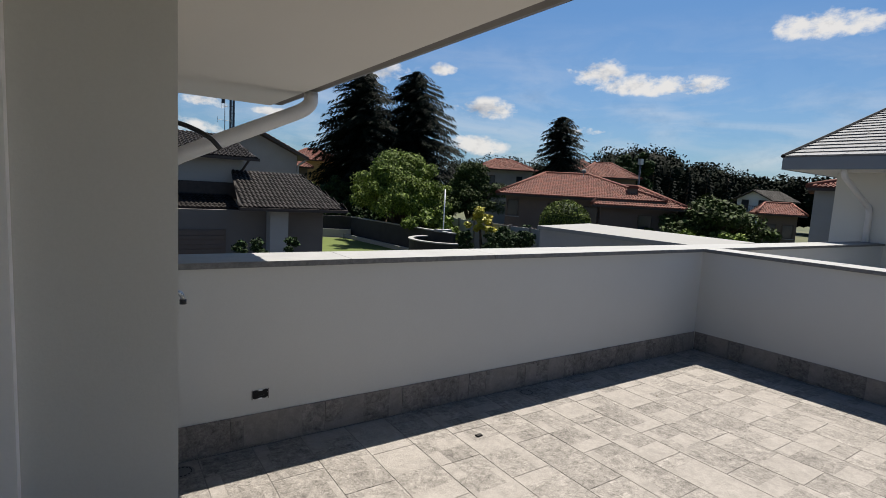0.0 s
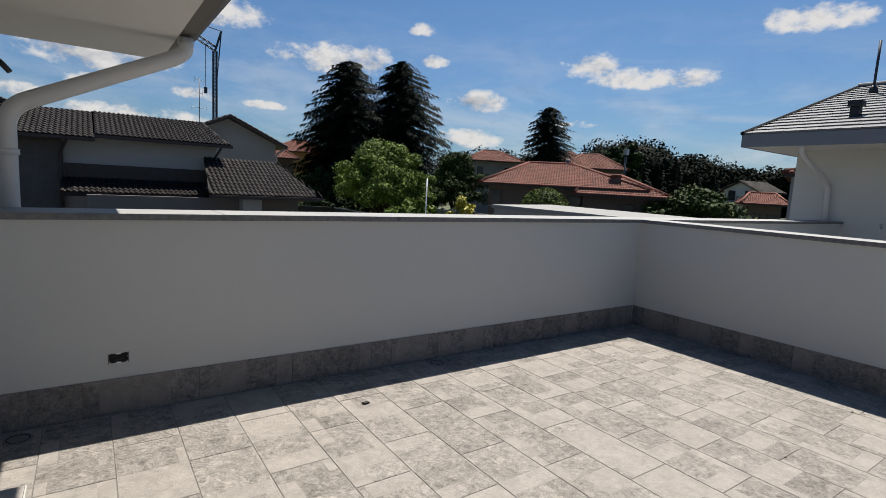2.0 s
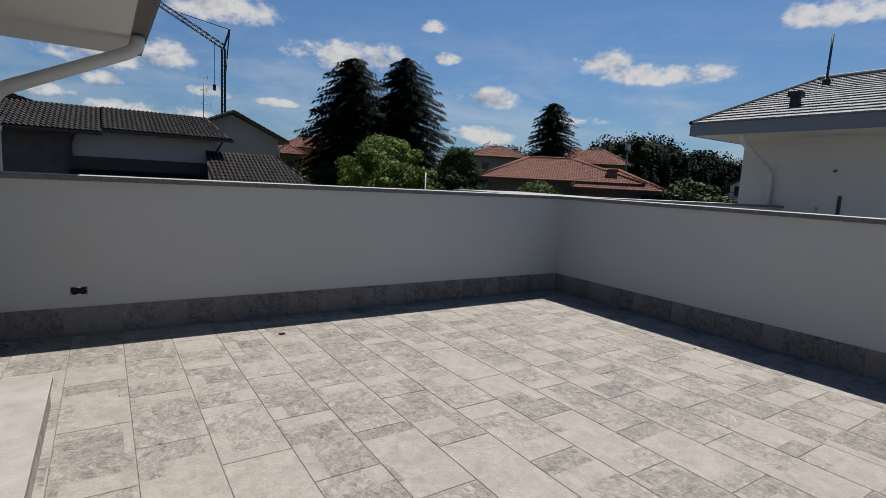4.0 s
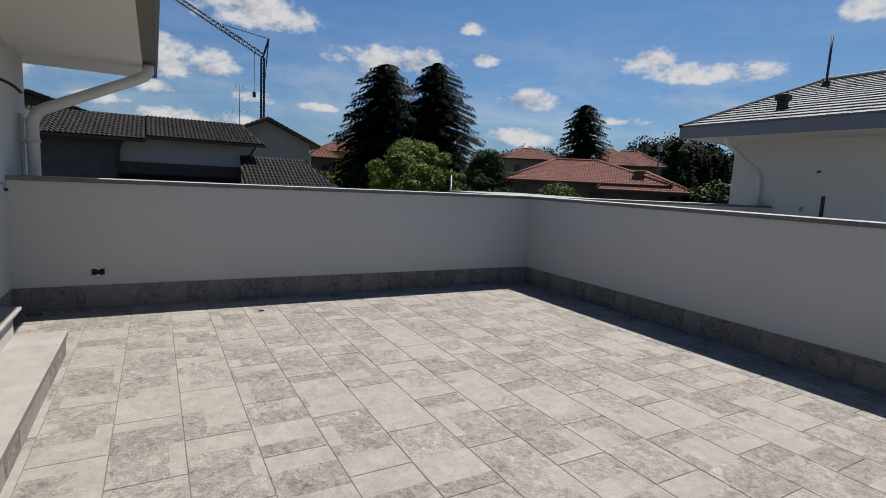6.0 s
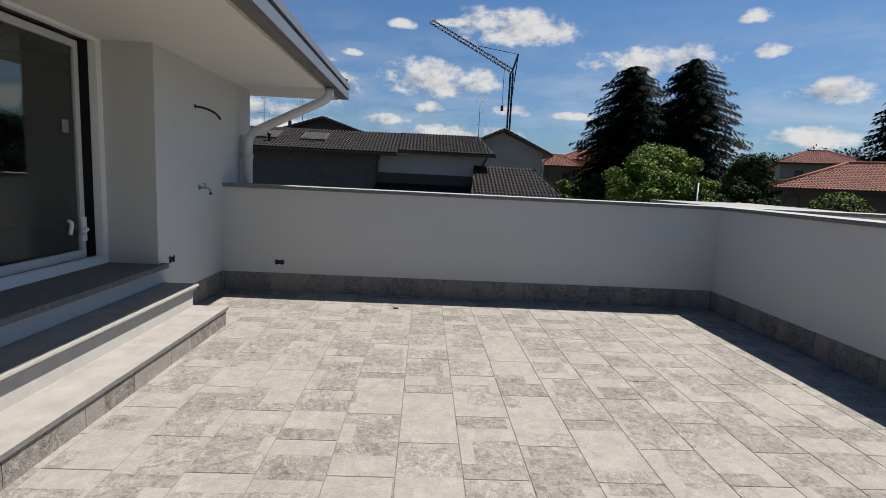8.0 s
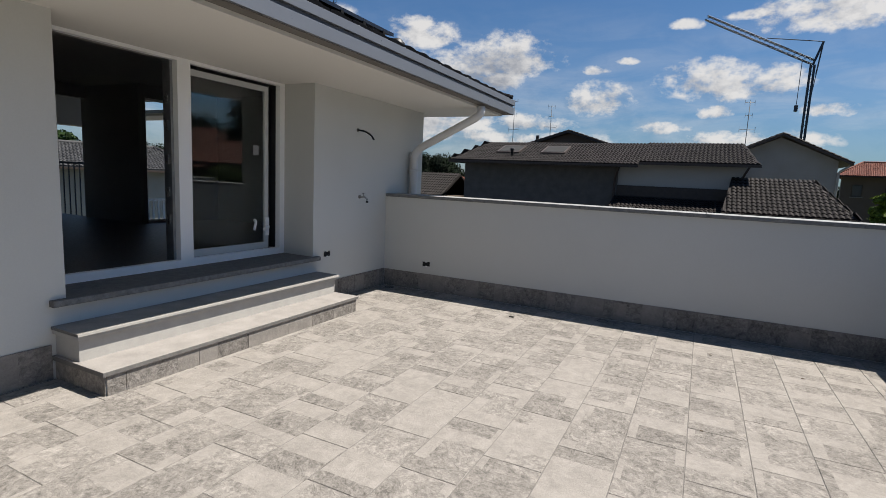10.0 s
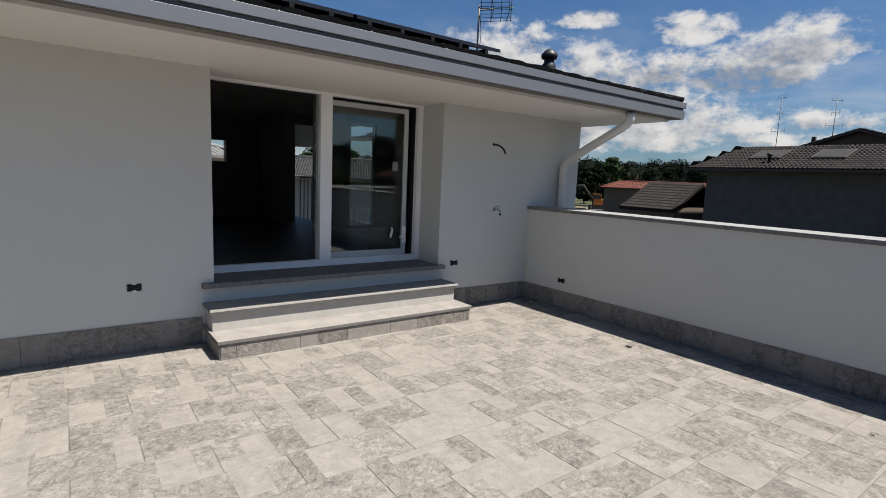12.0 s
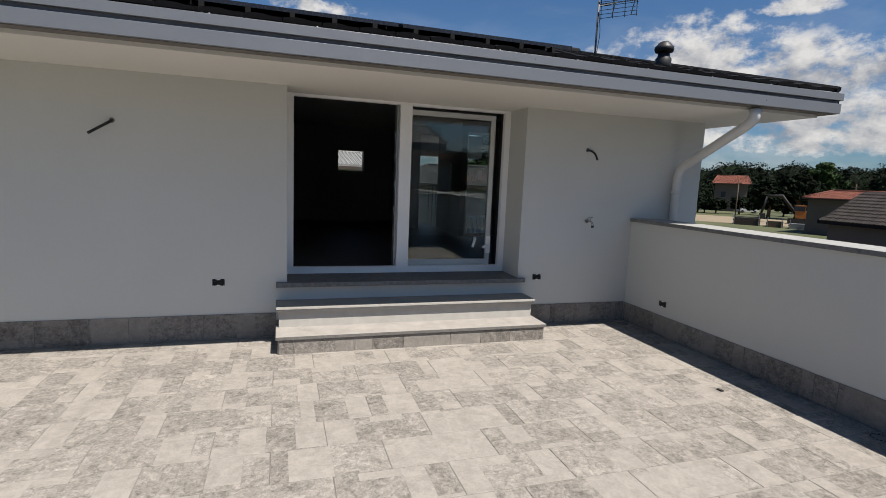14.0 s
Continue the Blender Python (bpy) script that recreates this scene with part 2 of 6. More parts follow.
M = {
    "plaster": material("white_plaster", (0.535, 0.537, 0.511), 0.85, 0.06, 0.55, 90, 0.16),
    "plaster_far": material("pale_plaster", (0.355, 0.345, 0.325), 0.9, 0.06, 0.5, 20, 0.1),
    "plaster_soffit": material("soffit_paint", (0.66, 0.64, 0.60), 0.85, 0.03, 0.6, 70, 0.06),
    "coping": material("sawn_granite", (0.2436, 0.2436, 0.2393), 0.7, 0.12, 5, 180, 0.2),
    "coping_edge": material("split_granite", (0.1696, 0.1696, 0.1664), 0.9, 0.45, 24, 160, 1.0),
    "tread": material("flamed_granite", (0.2479, 0.2314, 0.2175), 0.9, 0.26, 5, 110, 0.5, spec=0.2),
    "tread_edge": material("sawn_granite_edge", (0.137, 0.1305, 0.124), 0.9, 0.3, 18, 170, 0.7),
    "nosing": material("honed_granite_edge", (0.3654, 0.3523, 0.3306), 0.8, 0.12, 9, 150, 0.3),
    "garage": material("beige_grey_render", (0.145, 0.130, 0.118), 0.9, 0.12, 0.7, 20, 0.15),
    "tile": tile_material(),
    "grout": material("grout", (0.150, 0.140, 0.130), 0.95, 0.15, 3, 120, 0.3),
    "zinc": material("painted_grey_metal", (0.1785, 0.1867, 0.2036), 0.36, 0.05, 1.5, 40, 0.03, 0.4),
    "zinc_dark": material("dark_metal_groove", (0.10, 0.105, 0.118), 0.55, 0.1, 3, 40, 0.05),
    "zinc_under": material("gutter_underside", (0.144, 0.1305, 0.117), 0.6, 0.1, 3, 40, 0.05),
    "panel": material("solar_cells", (0.012, 0.013, 0.018), 0.25, 0.2, 3, 40, 0.0),
    "pipe": material("grey_white_pipe", (0.56, 0.55, 0.54), 0.45, 0.05, 2, 60, 0.03),
    "pvc": material("white_pvc", (0.82, 0.82, 0.81), 0.35, 0.03, 2, 80, 0.02),
    # white door frame in a darker grey: the indoor shade is in the colour
    "leaf_shaded": material("shaded_white_pvc", (0.52, 0.53, 0.52), 0.4, 0.04, 2, 80, 0.02),
    "gasket": material("black_rubber", (0.02, 0.02, 0.022), 0.5, 0.2, 8, 80, 0.1),
    "hole": material("dark_box", (0.015, 0.014, 0.013), 0.9, 0.3, 40, 200, 0.2),
    "conduit": material("black_conduit", (0.018, 0.018, 0.02), 0.45, 0.2, 20, 150, 0.2),
    "chrome": material("chromed_brass", (0.45, 0.44, 0.42), 0.28, 0.15, 20, 150, 0.05, 0.9),
    "aerial": material("weathered_aluminium", (0.11, 0.115, 0.12), 0.6, 0.2, 10, 90, 0.1, 0.3),
    "galv": material("galvanised_steel", (0.36, 0.37, 0.38), 0.4, 0.2, 10, 90, 0.1, 0.8),
    "own_tile": material("dark_roof_tile", (0.0084, 0.0084, 0.0096), 0.7, 0.3, 6, 60, 0.3, by_piece=0.3, spec=0.12),
    "grey_tile": material("weathered_grey_tile", (0.048, 0.048, 0.0496), 0.7, 0.3, 3, 30, 0.3, by_piece=0.5, spec=0.2),
    "nb_tile": material("slate_grey_tile", (0.1183, 0.1183, 0.1213), 0.42, 0.22, 4, 50, 0.2, by_piece=0.35),
    "brown_tile": material("dark_brown_tile", (0.0192, 0.0163, 0.0157), 0.66, 0.35, 3, 30, 0.3, by_piece=0.5, spec=0.10),
    "red_tile": material("terracotta_tile", (0.122, 0.036, 0.022), 0.85, 0.28, 1.2, 14, 0.3, by_piece=0.4),
    "pink_wall": material("ochre_render", (0.3589, 0.2218, 0.0848), 0.9, 0.1, 0.8, 14, 0.1),
    "brown_wall": material("brown_render", (0.12, 0.092, 0.076), 0.9, 0.15, 0.8, 14, 0.1),
    "grey_wall": material("grey_stone_wall", (0.085, 0.080, 0.075), 0.9, 0.25, 2.5, 18, 0.3),
    "wood_dark": material("dark_stained_wood", (0.045, 0.032, 0.026), 0.6, 0.3, 6, 60, 0.2),
    "window_dark": material("dark_pane", (0.03, 0.035, 0.04), 0.12, 0.2, 2, 20, 0.0),
    "window_grey": material("dusty_skylight", (0.045, 0.045, 0.046), 0.85, 0.2, 2, 20, 0.0, spec=0.1),
    "plaster_grey": material("weathered_grey_render", (0.27, 0.262, 0.25), 0.9, 0.12, 0.7, 20, 0.15),
    "membrane": material("white_roof_membrane", (0.2088, 0.2071, 0.2001), 0.8, 0.06, 1.0, 30, 0.1),
    "asphalt": material("asphalt", (0.042, 0.042, 0.0434), 0.9, 0.2, 1.2, 60, 0.3),
    "ground": material("rough_grass", (0.0374, 0.0544, 0.0177), 0.95, 0.35, 0.08, 3, 0.3, second=(0.065, 0.065, 0.029)),
    "lawn": material("mown_lawn", (0.066, 0.092, 0.011), 0.95, 0.22, 0.5, 16, 0.3),
    "dirt": material("bare_earth", (0.1775, 0.1409, 0.0966), 0.95, 0.2, 0.4, 6, 0.3),
    "bark": material("bark", (0.09, 0.065, 0.045), 0.95, 0.35, 6, 30, 0.6),
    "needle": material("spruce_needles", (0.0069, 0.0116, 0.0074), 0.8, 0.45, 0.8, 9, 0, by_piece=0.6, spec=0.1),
    "leaf_mid": material("olive_leaves", (0.036, 0.0562, 0.0144), 0.75, 0.4, 0.6, 9, 0, by_piece=0.7, spec=0.12),
    "leaf": material("fresh_leaves", (0.076, 0.122, 0.019), 0.7, 0.35, 0.6, 9, 0, second=(0.138, 0.190, 0.033), by_piece=0.7, spec=0.15),
    "leaf_hedge": material("clipped_hedge_leaves", (0.050, 0.074, 0.012), 0.75, 0.35, 0.8, 9, 0, second=(0.085, 0.115, 0.018), by_piece=0.6, spec=0.12),
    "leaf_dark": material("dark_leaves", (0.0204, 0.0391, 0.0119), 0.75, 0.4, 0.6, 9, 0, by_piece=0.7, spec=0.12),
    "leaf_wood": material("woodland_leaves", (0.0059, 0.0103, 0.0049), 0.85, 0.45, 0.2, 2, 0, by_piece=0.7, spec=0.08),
    "leaf_yellow": material("golden_leaves", (0.336, 0.304, 0.032), 0.6, 0.3, 2, 12, 0, by_piece=0.5, spec=0.3),
    "crane": material("dark_blue_steel", (0.03, 0.04, 0.06), 0.5, 0.2, 2, 20, 0.05),
    "orange": material("orange_paint", (0.285, 0.0975, 0.0188), 0.45, 0.15, 2, 20, 0.05),
    "car": material("silver_paint", (0.42, 0.42, 0.434), 0.3, 0.05, 2, 20, 0.0),
    "rubber": material("tyre_rubber", (0.02, 0.02, 0.02), 0.8, 0.2, 5, 40, 0.1),
    "black_fence": material("black_mesh_fence", (0.022, 0.022, 0.024), 0.8, 0.3, 2, 40, 0.2),
    "room": material("room_paint", (0.33, 0.32, 0.305), 0.9, 0.08, 0.8, 40, 0.05),
    "room_floor": material("dark_floor", (0.10, 0.085, 0.07), 0.5, 0.15, 2, 30, 0.05),
    "glass": glass_material(),
}


# ---- building helpers ----
def box(bm, x0, x1, y0, y1, z0, z1, bevel=0.0):
    v = [bm.verts.new((x, y, z)) for z in (z0, z1) for y in (y0, y1) for x in (x0, x1)]
    fs = [bm.faces.new([v[i] for i in q]) for q in ((0, 2, 3, 1), (4, 5, 7, 6), (0, 1, 5, 4), (2, 6, 7, 3), (0, 4, 6, 2), (1, 3, 7, 5))]
    if bevel:
        es = {e for f in fs for e in f.edges}
        bmesh.ops.bevel(bm, geom=list(es), offset=bevel, segments=2, affect="EDGES", profile=0.6)
    return bm


def boxed(*args, bevel=0.0):
    return box(bmesh.new(), *args, bevel=bevel)


def tube(bm, pts, radius, sides=12, ends=True):
    """A round bar or pipe along a line of points; radius may be one number or one a point."""
    pts = [Vector(p) for p in pts]
    radii = radius if isinstance(radius, (list, tuple)) else [radius] * len(pts)
    rings, side = [], None
    for i, p in enumerate(pts):
        d = (pts[min(i + 1, len(pts) - 1)] - pts[max(i - 1, 0)]).normalized()
        if side is None:
            side = d.orthogonal().normalized()
        side = (side - d * side.dot(d)).normalized()
        up = d.cross(side)
        rings.append([bm.verts.new(p + radii[i] * (math.cos(a) * side + math.sin(a) * up)) for a in (2 * math.pi * k / sides for k in range(sides))])
    for r0, r1 in zip(rings, rings[1:]):
        for k in range(sides):
            f = bm.faces.new((r0[k], r0[(k + 1) % sides], r1[(k + 1) % sides], r1[k]))
            f.smooth = sides > 6
    if ends:
        bm.faces.new(rings[0][::-1])
        bm.faces.new(rings[-1])
    return bm


def bend(pts, r=0.08, steps=5):
    """The line with its corners rounded."""
    pts = [Vector(p) for p in pts]
    out = [pts[0]]
    for a, b, c in zip(pts, pts[1:], pts[2:]):
        d0, d1 = (a - b), (c - b)
        q0, q1 = b + d0.normalized() * min(r, d0.length / 2.1), b + d1.normalized() * min(r, d1.length / 2.1)
        for k in range(steps + 1):
            t = k / steps
            out.append((1 - t) ** 2 * q0 + 2 * t * (1 - t) * b + t * t * q1)
    return out + [pts[-1]]


def lathe(bm, profile, centre=(0, 0, 0), sides=20):
    c = Vector(centre)
    rings = [[bm.verts.new(c + Vector((r * math.cos(2 * math.pi * k / sides), r * math.sin(2 * math.pi * k / sides), z))) for k in range(sides)] for r, z in profile]
    for r0, r1 in zip(rings, rings[1:]):
        for k in range(sides):
            bm.faces.new((r0[k], r0[(k + 1) % sides], r1[(k + 1) % sides], r1[k])).smooth = True
    bm.faces.new(rings[0][::-1])
    bm.faces.new(rings[-1])
    return bm


def place_of(ob):
    return (place_of(ob.parent) @ ob.matrix_parent_inverse if ob.parent else Matrix()) @ ob.matrix_basis


def as_mesh(name, bm, mat):
    me = bpy.data.meshes.new(name)
    bmesh.ops.recalc_face_normals(bm, faces=bm.faces[:])
    bm.to_mesh(me)
    bm.free()
    me.materials.append(mat)
    return me


def part(name, bm, mat, parent, label="", kind=""):
    """One mesh, in world coordinates, under a thing or a part."""
    ob = new(name, as_mesh(name, bm, mat))
    ob.parent, ob.matrix_parent_inverse = parent, place_of(parent).inverted()
    return tagged(ob, label, kind=kind)


def thing(name, at, label, category, group=""):
    ob = new(name)
    ob.empty_display_size = 0.2
    ob.location = at
    return tagged(ob, label, category, group)


def setting(name, bm, mat, label="", category=""):
    return tagged(new(name, as_mesh(name, bm, mat)), label, category, kind="structure")


def poly_mesh(name, verts, faces, mat):
    me = bpy.data.meshes.new(name)
    me.from_pydata([tuple(v) for v in verts], [], faces)
    me.materials.append(mat)
    return me


def poly_part(name, verts, faces, mat, parent, label="", kind=""):
    ob = new(name, poly_mesh(name, verts, faces, mat))
    ob.parent, ob.matrix_parent_inverse = parent, place_of(parent).inverted()
    return tagged(ob, label, kind=kind)


# ---- the terrace ----
WALL_X, DOOR_X = 0.24, -0.225          # house wall, door
NORTH, EAST, SOUTH = 3.66, 6.62, -5.0  # inner faces of the parapets
CAP = 1.36
SOFFIT, EAVE_X, EAVE_Y = 2.642, 1.535, 5.3
DOOR_L, DOOR_R, SILL = -0.652, 2.07, 0.595
GROUND = -3.0
PANEL_END = 1.95
TILE_W, TILE_L, JOINT_X = 0.3565, 0.713, 2.68


def house_wall():
    for nm, y0, y1, z1 in (("wall_house_south", -6.0, DOOR_L, SOFFIT), ("wall_house_north", DOOR_R, 4.69, SOFFIT), ("wall_house_under_door", DOOR_L, DOOR_R, 0.545)):
        setting(nm, boxed(-0.3, WALL_X, y0, y1, GROUND, z1), M["plaster"], "white rendered house wall beside the terrace", "wall")
    bm = bmesh.new()
    box(bm, -4.35, -0.3, 4.39, 4.69, GROUND, SOFFIT + 0.3)
    setting("wall_back", boxed(-7.6, -0.3, -6.0, -5.7, GROUND, SOFFIT + 0.3), M["plaster"], "white rendered end wall of the house", "wall")
    setting("wall_gable", bm, M["plaster"], "white rendered side wall of the house", "wall")


def parapet(name, x0, x1, y0, y1, label):
    setting(name, boxed(x0, x1, y0, y1, GROUND, CAP - 0.045), M["plaster"], label, "parapet")


def coping(name, spans, along, lo, hi):
    """Granite slabs laid end to end: pale top, rough split edge."""
    top = setting(name, boxed(*((spans[0] + 0.01, spans[-1] - 0.01, lo + 0.02, hi - 0.02) if along == "x" else (lo + 0.02, hi - 0.02, spans[0] + 0.01, spans[-1] - 0.01)), CAP - 0.045, CAP - 0.02),
                  M["coping_edge"], "grey granite coping on the parapet", "coping")
    for a, b in zip(spans, spans[1:]):
        bm = bmesh.new()
        q = (a + 0.0015, b - 0.0015, lo, hi) if along == "x" else (lo, hi, a + 0.0015, b - 0.0015)
        box(bm, *q, CAP - 0.043, CAP, bevel=0.004)
        slab = part("slab", bm, M["coping"], top)
        slab.data.materials.append(M["coping_edge"])
        for f in slab.data.polygons:
            if abs(f.normal.z) < 0.5:
                f.material_index = 1


house_wall()
parapet("wall_north", -0.3, 13.6, NORTH, NORTH + 0.36, "white rendered terrace parapet with granite coping")
parapet("wall_east", EAST, EAST + 0.36, SOUTH, NORTH, "white rendered parapet between two terraces")
parapet("wall_south", WALL_X, EAST + 0.36, SOUTH - 0.36, SOUTH, "white rendered parapet at the terrace end")
coping("coping_north", [0.245, 1.62, 3.05, 4.45, 5.85, 7.0, 8.4, 9.9, 11.4, 12.8, 13.6], "x", NORTH - 0.03, NORTH + 0.42)
coping("coping_east", [NORTH - 0.032, 2.2, 0.75, -0.7, -2.1, -3.5, SOUTH - 0.36][::-1], "y", EAST - 0.03, EAST + 0.40)


def flat_roof():
    """The annex stands a little askew to the terrace."""
    def slab(nm, grow, z0, z1, mat, label, cat):
        bm = bmesh.new()
        c = Vector((8.5, 6.3, 0))
        pts = [Vector((7.36, 4.09, 0)), Vector((9.55, 4.45, 0)), Vector((10.1, 8.5, 0)), Vector((7.47, 7.55, 0))]
        pts = [p + (p - c).normalized() * grow for p in pts]
        lo = [bm.verts.new((p.x, max(p.y, 4.085), z0)) for p in pts]
        hi = [bm.verts.new((p.x, max(p.y, 4.085), z1)) for p in pts]
        bm.faces.new(lo[::-1])
        bm.faces.new(hi)
        for k in range(4):
            bm.faces.new((lo[k], lo[(k + 1) % 4], hi[(k + 1) % 4], hi[k]))
        setting(nm, bm, M[mat], label, cat)
    slab("wall_annex", 0.0, GROUND, CAP - 0.10, "plaster_grey", "grey rendered annex under a flat roof", "wall")
    slab("roof_annex", 0.06, CAP - 0.10, CAP - 0.03, "membrane", "flat white membrane roof of the annex", "roof")


flat_roof()
setting("floor_slab", boxed(WALL_X, EAST, SOUTH, NORTH, -0.3, -0.004), M["grout"], "grey grout between the terrace tiles", "floor")
floor_thing = bpy.data.objects["floor_slab"]
setting("floor_neighbour", boxed(EAST + 0.36, 13.6, SOUTH - 3, NORTH, -0.3, 0.0), M["tile"], "stone-look tiles of the next terrace", "floor")

# ---- steps and sill ----
def steps():
    st = thing("terrace_steps", (0.5, 0.7, 0), "two granite steps with a tiled riser below the sliding door", "steps")
    part("base", boxed(WALL_X, 0.844, -0.735, 2.13, 0, 0.145), M["plaster"], st)
    part("tread", boxed(WALL_X, 0.868, -0.765, 2.16, 0.145, 0.181, bevel=0.005), M["tread"], st, "pale flamed granite tread")
    part("riser", boxed(WALL_X, 0.535, -0.735, 2.125, 0.181, 0.362), M["nosing"], st, "pale granite riser")
    part("tread", boxed(WALL_X, 0.58, -0.765, 2.15, 0.378, 0.402, bevel=0.005), M["tread"], st, "pale flamed granite tread")
    part("nosing", boxed(WALL_X, 0.566, -0.757, 2.142, 0.346, 0.374, bevel=0.005), M["nosing"], st, "pale granite strip under the tread")
    part("nosing_front", boxed(0.5805, 0.586, -0.763, 2.148, 0.380, 0.400), M["nosing"], st, "pale sawn front edge")
    for ob in st.children:
        if ob.name.startswith("tread"):
            ob.data.materials.append(M["tread_edge"])
            for f in ob.data.polygons:
                if abs(f.normal.z) < 0.5:
                    f.material_index = 1
    cuts = [-0.735, -0.60, 0.0, 0.51, 1.02, 1.37, 1.72, 2.13]
    for a, b in zip(cuts, cuts[1:]):
        part("riser_tile", boxed(0.844, 0.854, a + 0.002, b - 0.002, 0.0, 0.141), M["tile"], st)
    for y in (-0.745, 2.13):
        part("side_tile", boxed(WALL_X, 0.844, y, y + 0.01, 0.0, 0.141), M["tile"], st)
    sill = setting("door_sill", boxed(-0.3, 0.30, -0.765, 2.15, 0.546, SILL, bevel=0.006), M["tread_edge"], "grey granite door sill", "sill")
    sill.data.materials.append(M["coping_edge"])
    for f in sill.data.polygons:
        if f.normal.x > 0.5:
            f.material_index = 1


steps()


# ---- sliding door ----
def sliding_door():
    d = tagged(new("door_1"), "white framed sliding door, one leaf slid open", "door", kind="structure")
    d.location = (DOOR_X, 0.7, SILL)
    w, t = 0.075, 0.045
    x0, x1 = DOOR_X - 0.07, DOOR_X
    part("jamb", boxed(x0, x1, DOOR_L, DOOR_L + w, SILL, SOFFIT), M["pvc"], d)
    part("jamb", boxed(x0, x1, DOOR_R - w, DOOR_R, SILL, SOFFIT), M["pvc"], d)
    part("threshold", boxed(x0, x1, DOOR_L + w, DOOR_R - w, SILL, SILL + 0.075), M["pvc"], d)
    part("head", boxed(x0, x1, DOOR_L + w, DOOR_R - w, SOFFIT - 0.03, SOFFIT), M["pvc"], d)
    part("mullion", boxed(x0 + 0.004, x1 + 0.004, 0.64, 0.785, SILL + 0.075, SOFFIT - 0.03), M["pvc"], d)
    # the leaf behind the right half, slid a little open
    lx0, lx1, ly0, ly1, lz0, lz1 = x0 - 0.082, x0 - 0.034, 0.66, 1.91, SILL + 0.07, SOFFIT - 0.06
    leaf = part("leaf", boxed(lx0, lx1, ly0, ly0 + 0.075, lz0, lz1), M["leaf_shaded"], d, "white sliding leaf with shade in its grey colour")
    part("stile", boxed(lx0, lx1, ly1 - 0.06, ly1, lz0, lz1), M["leaf_shaded"], leaf)
    part("rail", boxed(lx0, lx1, ly0 + 0.075, ly1 - 0.06, lz0, lz0 + 0.075), M["leaf_shaded"], leaf)
    part("rail", boxed(lx0, lx1, ly0 + 0.075, ly1 - 0.06, lz1 - 0.06, lz1), M["leaf_shaded"], leaf)
    g = part("pane", boxed(lx0 + 0.018, lx0 + 0.030, ly0 + 0.07, ly1 - 0.055, lz0 + 0.07, lz1 - 0.055), M["glass"], leaf, "clear reflecting pane")
    g.visible_shadow = False
    g = part("pane", boxed(lx0 + 0.006, lx0 + 0.012, ly0 + 0.07, ly1 - 0.055, lz0 + 0.07, lz1 - 0.055), M["glass"], leaf, "inner pane of the double glazing")
    g.visible_shadow = False
    for z in (1.02, 1.30, 1.62, 1.95, 2.2):
        part("strike_plate", boxed(x0 - 0.075, x0 - 0.035, 0.606, 0.6145, z, z + 0.10, bevel=0.002), M["chrome"], d, "small metal strike plate")
    part("handle", tube(bmesh.new(), bend([(lx1, 1.885, 0.93), (lx1 + 0.04, 1.885, 0.93), (lx1 + 0.04, 1.80, 0.90)], 0.02), 0.018, 8), M["pvc"], leaf, "white lever handle")
    part("lock_plate", boxed(lx1, lx1 + 0.012, 1.855, 1.915, 0.82, 1.04, bevel=0.004), M["pvc"], leaf)
    part("grip", tube(bmesh.new(), bend([(lx1 - 0.01, 1.70, 1.02), (lx1 + 0.03, 1.69, 1.0), (lx1 + 0.03, 1.66, 0.90)], 0.02), 0.016, 8), M["pvc"], leaf, "white inner grip")
    part("sticker", boxed(lx0 + 0.032, lx0 + 0.034, 1.69, 1.77, 1.78, 1.89), M["coping"], leaf, "small pale sticker on the glass")
    part("guide", boxed(x0 - 0.11, x0, 0.615, 0.655, SILL + 0.01, SOFFIT - 0.03), M["galv"], d, "grey metal edge of the parked leaf")
    part("seal", boxed(x0 - 0.10, x0 - 0.005, DOOR_R - w - 0.005, DOOR_R - w + 0.004, SILL + 0.075, SOFFIT - 0.03), M["gasket"], d)


sliding_door()


